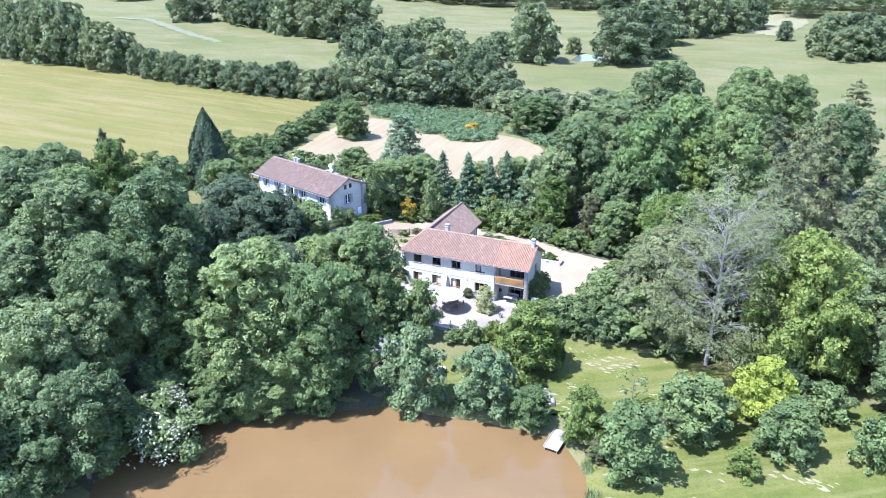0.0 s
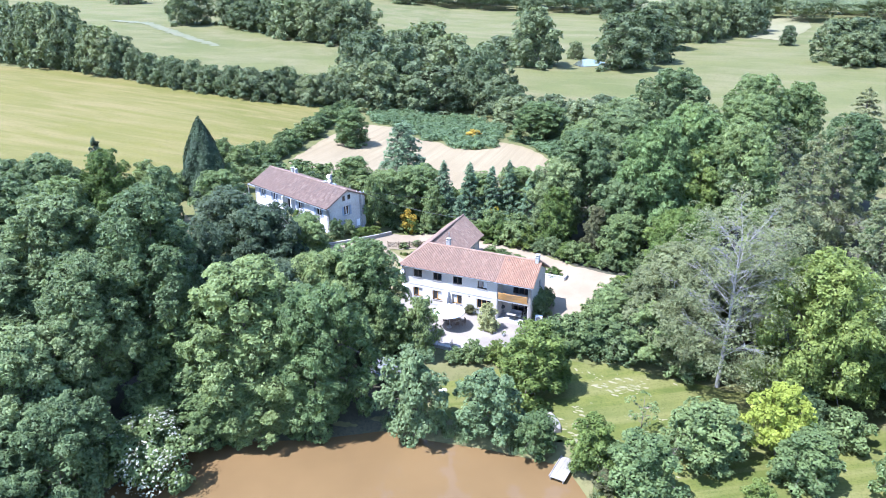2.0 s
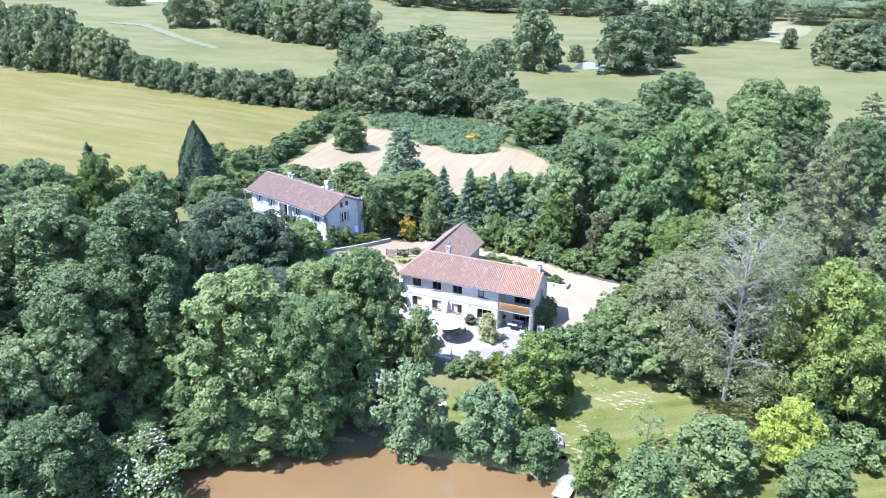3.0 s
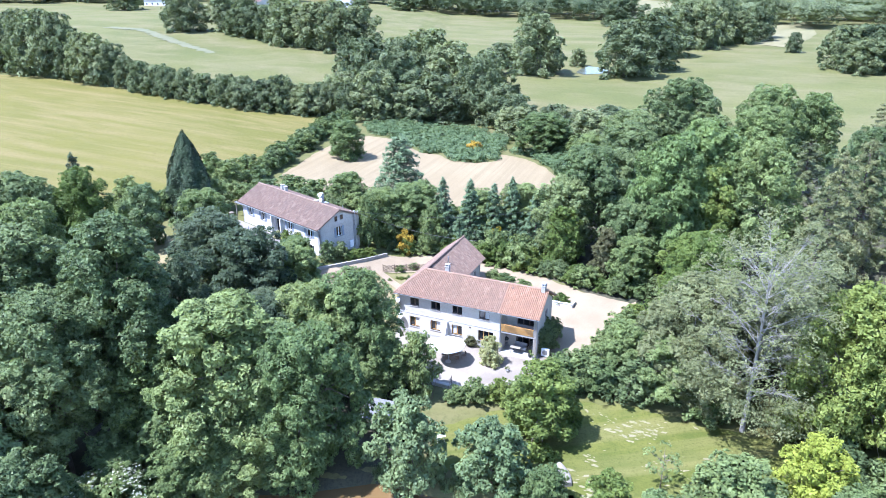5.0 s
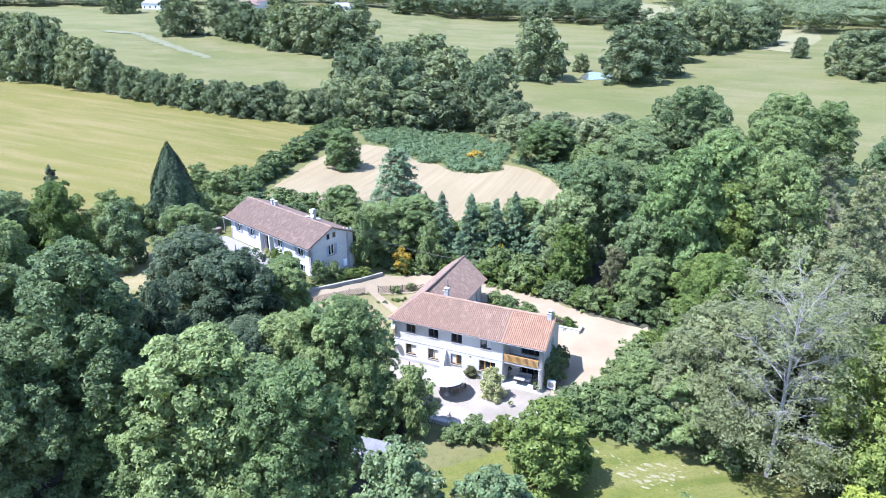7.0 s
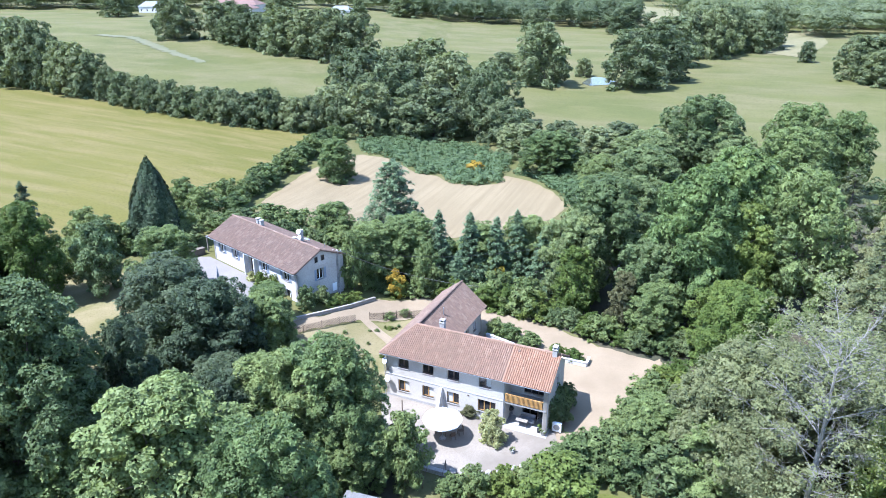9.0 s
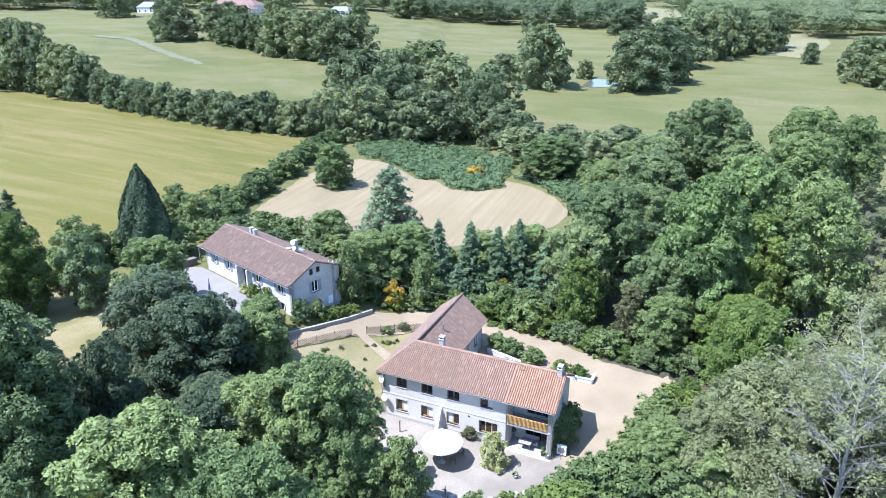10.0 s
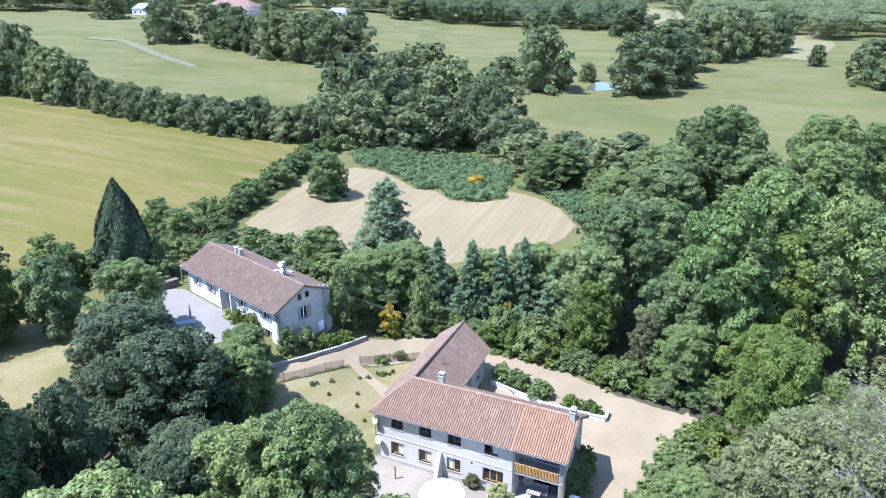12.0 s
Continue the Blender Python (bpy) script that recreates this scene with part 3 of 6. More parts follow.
def main_house():
    h = empty("house", pose(-8.0, 87.4, 0, 0, 0, -22.7), "cream two-storey farmhouse with terracotta tile roof and balcony", "house")
    X0, X1, Y0, Y1, T, TOP = 0.4, 17.75, 0.45, 6.6, 0.35, 5.2
    up = [(1.86, 3.06), (4.62, 5.86), (7.4, 8.68), (10.8, 12.1)]
    lo = [(1.8, 3.1, 1.0), (4.58, 5.86, 1.05), (7.34, 8.66, 1.02), (10.72, 12.6, 1.0)]
    holes = [(a - X0, b - X0, 3.78, 4.83) for a, b in up] + [(a - X0, b - X0, z, 2.3) for a, b, z in lo]
    front = child("wall", wall_mesh("wall", 13.55 - X0, TOP, T, holes, RENDER), h, m=pose(X0, Y0, 0))
    for i, (a, b) in enumerate(up):
        window(h, a, b, 3.78, 4.83, pose(0, Y0, 0), DARKWOOD, curtain=2 if i == 3 else 0)
    for i, (a, b, z) in enumerate(lo):
        window(h, a, b, z, 2.3, pose(0, Y0, 0), PINE, 3 if i == 3 else 2, curtain=(2, 2, 1, 0)[i])
    # string course between the storeys
    boxes("string_course", [(X0 - 0.02, 13.55, Y0 - 0.035, Y0 - 0.003, 2.72, 2.86)], RENDER_W, h, bevel=0.01)
    boxes("plinth", [(X0 - 0.02, 13.55, Y0 - 0.03, Y0 - 0.003, -0.3, 0.4)], CONCRETE, h, "grey cement plinth", bevel=0.01)
    # recessed bay with loggia over porch
    R = 1.9
    child("wall", wall_mesh("wall", X1 - 13.55 - 0.3, TOP, 0.3, [(1.3, 3.5, 3.0, 4.75), (1.2, 3.6, 0.05, 2.2)], RENDER), h, "shaded wall of the loggia", pose(13.55, Y0 + R, 0))
    window(h, 14.85, 17.05, 3.0, 4.75, pose(0, Y0 + R, 0), DARKWOOD, 3, False)
    window(h, 14.75, 17.15, 0.08, 2.2, pose(0, Y0 + R, 0), DARKWOOD, 3, False)
    boxes("wall", [(13.25, 13.55, Y0 + T, Y0 + R + 0.3, 0, TOP)], RENDER, h)
    boxes("balcony_floor", [(13.55, X1 - 0.02, Y0 - 0.05, Y0 + R, 2.62, 2.8)], CONCRETE, h)
    boxes("porch_floor", [(13.55, X1 + 0.2, Y0 - 0.5, Y0 + R, -0.1, 0.07)], CONCRETE, h)
    boxes("lintel", [(13.55, X1 - 0.02, Y0, Y0 + 0.25, 4.95, TOP)], RENDER, h)
    boxes("post", [(X1 - 0.3, X1, Y0, Y0 + 0.3, -0.2, TOP)], RENDER, h)
    rail = child("balcony_rail", None, h, "varnished pine balcony railing")
    boxes("rail", [(13.56, X1 - 0.3, Y0 - 0.07, Y0 + 0.0, 3.68, 3.76)], PINE, rail, bevel=0.008)
    boxes("rail", [(13.56, X1 - 0.3, Y0 - 0.06, Y0 - 0.01, 2.84, 2.92)], PINE, rail, bevel=0.008)
    n = 30
    bm = bmesh.new()
    box(bm, -0.04, 0.04, -0.015, 0.015, 0, 0.78)
    slat = done(bm, "baluster", PINE, 0.006)
    for k in range(n):
        child("baluster", slat, rail, m=pose(13.64 + k * (X1 - 0.46 - 13.64) / (n - 1), Y0 - 0.095, 2.9))
    # end and back walls
    child("wall", wall_mesh("wall", Y1 - Y0, TOP, T, [(3.4, 4.3, 3.5, 4.6)], RENDER, (3.05, 7.2, TOP)), h, m=pose(X1, Y0, 0, 0, 0, 90))
    window(h, 3.4, 4.3, 3.5, 4.6, pose(X1, Y0, 0, 0, 0, 90), DARKWOOD)
    child("wall", wall_mesh("wall", X1 - 5.3, TOP - 0.2, T, [(2, 3, 2.6, 3.8), (5, 6, 2.6, 3.8), (8, 9.2, 2.6, 3.8)], RENDER), h, m=pose(X1, Y1, 0, 0, 0, 180))
    for a, b in ((2, 3), (5, 6), (8, 9.2)):
        window(h, a, b, 2.6, 3.8, pose(X1, Y1, 0, 0, 0, 180), DARKWOOD)
    # wing running back
    WL, WR, WE = 0.4, 5.1, 15.6
    child("wall", wall_mesh("wall", WE - Y0, 5.2, T, [(5, 6, 2.4, 3.6), (9, 10, 2.4, 3.6)], RENDER), h, m=pose(WL, WE, 0, 0, 0, -90))
    for a, b in ((5, 6), (9, 10)):
        window(h, a, b, 2.4, 3.6, pose(WL, WE, 0, 0, 0, -90), DARKWOOD)
    child("wall", wall_mesh("wall", WE - Y1, 4.45, T, [(2.0, 3.1, 1.1, 3.3), (4.3, 5.2, 2.2, 3.4), (6.6, 7.5, 2.2, 3.4)], RENDER), h, m=pose(WR, Y1, 0, 0, 0, 90))
    window(h, 2.0, 3.1, 1.1, 3.3, pose(WR, Y1, 0, 0, 0, 90), BLUEPAINT, 2, False)
    for a, b in ((4.3, 5.2), (6.6, 7.5)):
        window(h, a, b, 2.2, 3.4, pose(WR, Y1, 0, 0, 0, 90), WHITE)
    child("wall", wall_mesh("wall", WR - WL, 4.45, T, [], RENDER, (WR - 2.15, 6.7, 5.1)), h, m=pose(WR, WE, 0, 0, 0, 180))
    # roofs
    RZ, EZ, RY = 7.4, 5.3, 3.5
    s = math.hypot(RY, RZ - EZ)
    roof = child("roof", None, h, "terracotta canal tile roof, weathered in patches")
    roof_slope("slope", roof, (-0.05, -0.05, EZ), (1, 0, 0), (0, RY, RZ - EZ), [(0, 0), (13.42, 0), (13.42, s), (2.6, s)], TILE, "sunlit front slope of terracotta tiles")
    roof_slope("slope", roof, (-0.05, -0.05, EZ), (1, 0, 0), (0, RY, RZ - EZ), [(13.42, 0), (18.2, 0), (18.2, s), (13.42, s)], NEWTILE, "newer orange terracotta tiles over the balcony bay")
    roof_slope("slope", roof, (18.15, 7.05, EZ), (-1, 0, 0), (0, -RY, RZ - EZ), [(0, 0), (13.6, 0), (15.2, s), (0, s)], TILE, "back slope of terracotta tiles")
    roof_slope("slope", roof, (-0.05, 16.1, EZ - 0.05), (0, -1, 0), (2.45, 0, 1.85), [(0, 0), (16.1, 0), (12.6, 3.07), (0, 3.07)], OLDTILE, "brown weathered wing slope")
    roof_slope("slope", roof, (5.6, 5.0, 4.45), (0, 1, 0), (-3.2, 0, 2.65), [(0, 0), (11.1, 0), (11.1, 4.15), (-1.4, 4.15)], OLDTILE, "brown weathered wing slope")
    ridge_tiles(roof, (2.6, RY, RZ + 0.06), (18.15, RY, RZ + 0.06), TILE)
    ridge_tiles(roof, (0, 0, EZ + 0.06), (2.6, RY, RZ + 0.06), TILE)
    ridge_tiles(roof, (2.5, RY, RZ - 0.15), (2.4, 16.1, 7.16), OLDTILE)
    boxes("fascia", [(0.0, 18.1, 0.02, 0.06, EZ - 0.16, EZ - 0.03)], DARKWOOD, roof)
    boxes("soffit", [(0.0, 18.1, 0.06, 0.44, EZ - 0.1, EZ - 0.07), (0.0, 0.4, 0.46, 15.9, EZ - 0.16, EZ - 0.13)], WHITE, roof)
    bm = bmesh.new()
    rod(bm, (0.0, -0.08, EZ - 0.05), (18.1, -0.08, EZ - 0.05), 0.065, n=8)
    part("gutter", bm, METAL, h)
    for x in (0.3, 13.45, 17.85):
        bm = bmesh.new()
        rod(bm, (x, Y0 - 0.06, 0), (x, Y0 - 0.06, EZ - 0.35), 0.045, n=8)
        rod(bm, (x, Y0 - 0.06, EZ - 0.35), (x, -0.06, EZ - 0.08), 0.045, n=8)
        part("downpipe", bm, METAL, h)
    chimney("chimney", 5.3, 4.0, 6.4, 8.0, 0.5, 0.5, h, CONCRETE)
    chimney("chimney", 17.55, 3.35, 6.8, 8.0, 0.45, 0.6, h, CONCRETE)
    bm = bmesh.new()
    rod(bm, (3.4, 8.5, 6.4), (3.4, 8.5, 7.3), 0.07, n=8)
    part("flue", bm, METAL, h)
    boxes("roof_vent", [(13.9, 14.15, 2.85, 3.05, 7.05, 7.3)], OLDTILE, h, bevel=0.02)
    dish(h, 0.45, 0.15, 4.35, 0.32, -15)
    dish(h, 0.75, 0.1, 2.35, 0.36, -15)
    boxes("air_vent", [(9.6, 9.8, Y0 - 0.03, Y0 + 0.01, 2.35, 2.5)], DARKWOOD, h)
    # sloping buttress in front of the wall
    bm = bmesh.new()
    pts = [(6.55, Y0, 0.0), (6.95, Y0, 0.0), (6.95, Y0 - 1.5, 0.0), (6.55, Y0 - 1.5, 0.0)]
    top = [(6.6, Y0, 2.65), (6.9, Y0, 2.65), (6.9, Y0 - 0.25, 2.65), (6.6, Y0 - 0.25, 2.65)]
    a, b = [bm.verts.new(p) for p in pts], [bm.verts.new(p) for p in top]
    bm.faces.new(a[::-1]), bm.faces.new(b)
    for k in range(4):
        bm.faces.new((a[k], a[(k + 1) % 4], b[(k + 1) % 4], b[k]))
    part("buttress", bm, RENDER_W, h, "white sloping buttress", 0.02)
    # masonry below ground line
    boxes("foundation", [(0.45, 17.7, 0.5, 6.5, -1.0, 0.02), (0.45, 5.0, 6.5, 15.5, -1.0, 0.5)], CONCRETE, h)
    return h


def upper_house():
    h = empty("house", pose(-34.05, 112.84, 0, 0, 0, -40.9), "long white farmhouse with weathered brown tile roof", "house")
    X0, X1, Y0, Y1, T, B, TOP = 0.35, 19.0, 0.5, 7.7, 0.4, 3.8, 8.15
    wins = [(2.0, 2.95, 6.45, 7.75), (5.2, 6.2, 6.45, 7.75), (8.8, 10.3, 5.35, 7.6), (11.6, 12.8, 6.5, 7.7), (16.1, 17.4, 6.6, 7.7), (16.2, 17.6, 3.9, 5.45)]
    holes = [(a - X0, b - X0, c - B, d - B) for a, b, c, d in wins]
    child("wall", wall_mesh("wall", X1 - X0, TOP - B, T, holes, RENDER_W), h, m=pose(X0, Y0, B))
    for i, (a, b, c, d) in enumerate(wins):
        window(h, a, b, c, d, pose(0, Y0, 0), DARKWOOD if i in (2,) else WHITE, 2, i not in (2, 5), depth=0.3 if i in (2, 5) else 0.16)
        if i in (0, 1, 3, 4):
            for sx in (a - 0.42, b + 0.04):
                boxes("shutter", [(sx, sx + 0.38, Y0 - 0.05, Y0 - 0.01, c, d)], BLUEPAINT, h, "grey-blue wooden shutter", 0.006)
    # porch pillars and lean-to glazing beside the door
    boxes("pillar", [(8.3, 8.55, Y0 - 0.55, Y0 - 0.003, 4.9, 7.9)], RENDER_W, h, bevel=0.02)
    boxes("pillar", [(10.5, 10.75, Y0 - 0.55, Y0 - 0.003, 4.9, 7.9)], RENDER_W, h, bevel=0.02)
    # gable end, in a darker grey than the front wall
    gw = [(3.2, 3.78, 8.62, 9.45), (4.2, 4.8, 8.66, 9.45), (3.5, 4.5, 6.3, 7.75)]
    child("wall", wall_mesh("wall", Y1 - Y0, TOP - B, T, [(a - Y0, b - Y0, c - B, d - B) for a, b, c, d in gw[2:]], RENDER_GREY), h, m=pose(X1, Y0, B, 0, 0, 90))
    gab = wall_mesh("gable", Y1 - Y0, 0.001, T, [], RENDER_GREY, (3.6, 1.9, 0.35))
    child("gable", gab, h, "grey gable", pose(X1 + 0.003, Y0, TOP, 0, 0, 90))
    window(h, gw[2][0], gw[2][1], gw[2][2], gw[2][3], pose(X1, 0, 0, 0, 0, 90), WHITE, 2)
    for sy in (gw[2][0] - 0.38, gw[2][1] + 0.05):
        boxes("shutter", [(X1 + 0.01, X1 + 0.05, sy, sy + 0.33, gw[2][2], gw[2][3])], BLUEPAINT, h, "grey-blue wooden shutter", 0.006)
    for a, b, c, d in gw[:2]:
        bm = bmesh.new()
        box(bm, a, b, -0.03, 0.0, c, d)
        w = child("window", None, h, m=pose(X1, 0, 0, 0, 0, 90))
        part("window_frame", bm, STONE, w, bevel=0.005)
        boxes("pane", [(a + 0.07, b - 0.07, -0.04, -0.032, c + 0.07, d - 0.07)], GLASS, w)
    child("wall", wall_mesh("wall", X1 - X0, TOP - B, T, [], RENDER_GREY), h, m=pose(X1, Y1, B, 0, 0, 180))
    child("wall", wall_mesh("wall", Y1 - Y0, TOP - B, T, [], RENDER_W, (3.6, 6.2, 4.7)), h, m=pose(X0, Y1, B, 0, 0, -90))
    RZ, EZ, RY = 10.2, 8.25, 4.1
    s = math.hypot(RY, RZ - EZ)
    roof = child("roof", None, h, "brown weathered canal tile roof")
    roof_slope("slope", roof, (-0.1, -0.05, EZ), (1, 0, 0), (0, RY, RZ - EZ), [(0, 0), (19.35, 0), (19.35, s), (0, s)], OLDTILE, "front slope of mottled brown tiles", 0.215)
    roof_slope("slope", roof, (19.25, 8.0, 8.55), (-1, 0, 0), (0, -(8.0 - RY), RZ - 8.55), [(0, 0), (19.35, 0), (19.35, 4.22), (0, 4.22)], OLDTILE, "", 0.215)
    ridge_tiles(roof, (-0.1, RY, RZ + 0.06), (19.25, RY, RZ + 0.06), OLDTILE)
    boxes("fascia", [(-0.05, 19.2, -0.02, 0.03, EZ - 0.2, EZ - 0.02)], WHITE, roof, "white eaves board")
    boxes("soffit", [(-0.05, 19.2, 0.03, 0.5, EZ - 0.12, EZ - 0.09)], WHITE, roof)
    chimney("chimney", 5.4, 4.6, 9.6, 10.9, 0.45, 0.45, h, CONCRETE, False)
    chimney("chimney", 6.15, 4.6, 9.6, 10.8, 0.45, 0.45, h, CONCRETE, False)
    chimney("chimney", 14.6, 4.7, 9.6, 11.2, 0.5, 0.5, h, CONCRETE, True)
    chimney("chimney", 14.0, 4.2, 9.9, 10.45, 0.5, 0.4, h, CONCRETE, False)
    dish(h, 14.75, 4.3, 11.4, 0.3, 30)
    dish(h, 14.95, 4.25, 10.75, 0.26, 30)
    bm = bmesh.new()
    rod(bm, (17.4, 6.2, 9.0), (17.4, 6.2, 10.0), 0.04)
    part("flue", bm, METAL, h)
    boxes("skylight", [(12.6, 13.5, 6.2, 6.9, 9.1, 9.35)], METAL, h, bevel=0.02)
    boxes("meter_box", [(X1 + 0.003, X1 + 0.15, 5.75, 6.4, 4.1, 5.1)], WHITE, h, bevel=0.02)
    boxes("foundation", [(0.4, 18.9, 0.6, 7.6, 2.5, 3.82)], CONCRETE, h)
    # open shed roof at the far end
    boxes("lean_to", [(-2.6, 0.3, 0.9, 6.5, 7.3, 7.42)], SLATE, h, "grey sheet lean-to roof", 0.01)
    boxes("lean_to_post", [(-2.5, -2.36, 1.0, 1.14, 4.8, 7.3)], OLDWOOD, h)
    boxes("lean_to_post", [(-2.5, -2.36, 6.2, 6.34, 4.8, 7.3)], OLDWOOD, h)
    return h


main_house()
upper_house()

# ---- plants ----
def leaves(rng, lobes, leaf_size, count, clump=0.2, shell=0.72, droop=0.0):
    """Corner places of many leaf sprays: tufts over the outer faces of the lobes, each tuft a small dome of leaves."""
    weight = np.array([l[3] * l[4] for l in lobes])
    weight = weight / weight.sum()
    heart = (np.array([l[:3] for l in lobes]) * weight[:, None]).sum(0)
    out = []
    for (cx, cy, cz, r, rz), w in zip(lobes, weight):
        n = max(8, int(count * w))
        k = max(5, int(n / 17))
        away = np.array([cx, cy, cz]) - heart
        away = away / (np.linalg.norm(away) + 0.3 * r) * 0.75 + np.array([0, 0, 0.25])
        d = rng.normal(size=(k, 3))
        d /= np.linalg.norm(d, axis=1)[:, None]
        d = d + away
        d /= np.linalg.norm(d, axis=1)[:, None]
        rad = rng.uniform(shell, 1.0, k) ** 0.6
        centre = np.stack([cx + d[:, 0] * r * rad, cy + d[:, 1] * r * rad, cz + d[:, 2] * rz * rad], 1)
        pick = rng.integers(0, k, n)
        o = rng.normal(size=(n, 3))
        o /= np.linalg.norm(o, axis=1)[:, None]
        o = o + 0.75 * d[pick] + np.array([0, 0, 0.45])
        o /= np.linalg.norm(o, axis=1)[:, None]
        size = clump * r * rng.uniform(0.6, 1.35, k)[pick]
        p = centre[pick] + o * (size * rng.uniform(0.6, 1.0, n) ** 0.5)[:, None] * np.array([1.0, 1.0, 0.8])
        p[:, 2] -= droop * rng.random(n)
        nrm = 0.9 * o + np.array([0, 0, 0.8]) + 0.42 * rng.normal(size=(n, 3))
        nrm /= np.linalg.norm(nrm, axis=1)[:, None]
        a = np.cross(nrm, rng.normal(size=(n, 3)))
        a /= np.linalg.norm(a, axis=1)[:, None]
        b = np.cross(nrm, a)
        s = (1.25 * leaf_size * rng.uniform(0.6, 1.3, n))[:, None]
        bend = nrm * s * 0.18
        out.append(np.stack([p + a * s - bend, p - a * s * 0.7 + b * s * 0.75, p - a * s * 0.6 - b * s * 0.75], 1).reshape(-1, 3))
    return np.concatenate(out)


def core(lobes, shrink=0.72):
    """Low inner bodies that close the crown."""
    verts, faces = [], []
    for cx, cy, cz, r, rz in lobes:
        base = len(verts)
        for i in range(1, 5):
            th = math.pi * i / 5
            for j in range(8):
                ph = math.tau * (j + 0.5 * (i % 2)) / 8
                q = shrink * (1 + 0.22 * noise.noise((cx + 2.3 * i, cy + 1.7 * j, cz)))
                verts.append((cx + r * q * math.sin(th) * math.cos(ph), cy + r * q * math.sin(th) * math.sin(ph), cz + rz * q * math.cos(th)))
        for i in range(3):
            for j in range(8):
                faces.append((base + i * 8 + j, base + i * 8 + (j + 1) % 8, base + (i + 1) * 8 + (j + 1) % 8, base + (i + 1) * 8 + j))
        faces.append(tuple(base + j for j in range(8)))
        faces.append(tuple(base + 31 - j for j in range(8)))
    return verts, faces


def crown_mesh(name, rng, lobes, leaf_size, count, material, clump=0.2, shrink=0.78, shell=0.72):
    q = leaves(rng, lobes, leaf_size, count, clump, shell)
    if shrink:
        cv, cf = core(lobes, shrink)
        tri = []
        for f in cf:
            for k in range(1, len(f) - 1):
                tri += [cv[i] for i in (f[0], f[k], f[k + 1])]
        q = np.concatenate([q, np.array(tri)])
    return quads_mesh(name, q, material, 3)


def trunk_mesh(rng, height, r, lobes, material, lean=0.3):
    bm = bmesh.new()
    top = Vector((rng.uniform(-lean, lean), rng.uniform(-lean, lean), height))
    pts = [Vector((0, 0, -0.5)), Vector((0, 0, 0.2)), top * 0.5, top]
    for k, (a, b) in enumerate(zip(pts, pts[1:])):
        rod(bm, a, b, r * (1.35, 1.0, 0.75)[k], r * (1.0, 0.75, 0.3)[k], 7)
    for l in lobes:
        s = top * rng.uniform(0.35, 0.8)
        e = Vector(l[:3])
        mid = s.lerp(e, 0.5) + Vector((0, 0, 0.15 * (e - s).length))
        rod(bm, s, mid, r * 0.42, r * 0.28, 5)
        rod(bm, mid, e, r * 0.28, r * 0.08, 5)
    return done(bm, "trunk", material)


def round_lobes(rng, height, radius, low, n):
    """Lobes over an uneven dome from low to height, round a closed heart."""
    mid, hz = low + 0.44 * (height - low), height - low
    out = [(0, 0, mid, radius * 0.66, hz * 0.36), (0, 0, mid + hz * 0.18, radius * 0.5, hz * 0.28)]
    lean = rng.uniform(0, math.tau)
    for k in range(n):
        th = math.tau * (k * 0.618 + rng.uniform(-0.05, 0.05))
        f = (k + 0.5) / n
        v = f ** 0.9
        ring = math.sqrt(max(0.0, 1 - ((v - 0.32) / 0.72) ** 2)) if v > 0.32 else 0.78 + 0.22 * math.sin(v / 0.32 * math.pi / 2)
        r = radius * rng.uniform(0.2, 0.33)
        side = 1 + 0.12 * math.sin(2 * th + lean) + 0.07 * math.sin(3 * th - lean)
        rr = max(0.0, radius * ring * side - r * 0.8) * rng.uniform(0.9, 1.1)
        out.append((rr * math.cos(th), rr * math.sin(th), min(low + hz * v, height - r * 0.6), r, r * rng.uniform(0.7, 0.95)))
    out.append((rng.uniform(-0.1, 0.1) * radius, rng.uniform(-0.1, 0.1) * radius, height - radius * 0.24, radius * 0.26, radius * 0.26))
    return out


PROTO = {}


def broad(kind, name, seed, height, radius, low, lobes, leaf_size, count, mat, label, category="tree", bark=None, trunk=0.25, clump=0.26):
    def make(m):
        rng = np.random.default_rng(seed)
        ls = round_lobes(rng, height, radius, low, lobes)
        t = empty(name, m, label, category)
        child("trunk", trunk_mesh(rng, height * 0.72, trunk, ls[1:], bark or BARK), t)
        child("crown", crown_mesh("crown", rng, ls, leaf_size, count, LEAF[mat], clump), t)
        return t
    PROTO.setdefault(kind, []).append((make, height, radius, []))


def plant(kind, x, y, height, radius, group="", k=[0], sink=0.0):
    """Set a plant of a kind on the land, copied from the first of its variant."""
    k[0] += 1
    row = PROTO[kind][k[0] % len(PROTO[kind])]
    make, h, r, first = row
    rnd = random.Random(k[0] * 7919)
    z = floor_at(x, y)
    m = pose(x, y, max(z, -1.75) - 0.05 - sink, 0, 0, rnd.uniform(0, 360)) @ Matrix.Diagonal((radius / r, radius / r, height / h, 1))
    if not first:
        ob = make(m)
        first.append(ob)
    else:
        ob = copy_thing(first[0], m)
        ob.matrix_basis = m
    if group:
        ob["group"] = group
    return ob


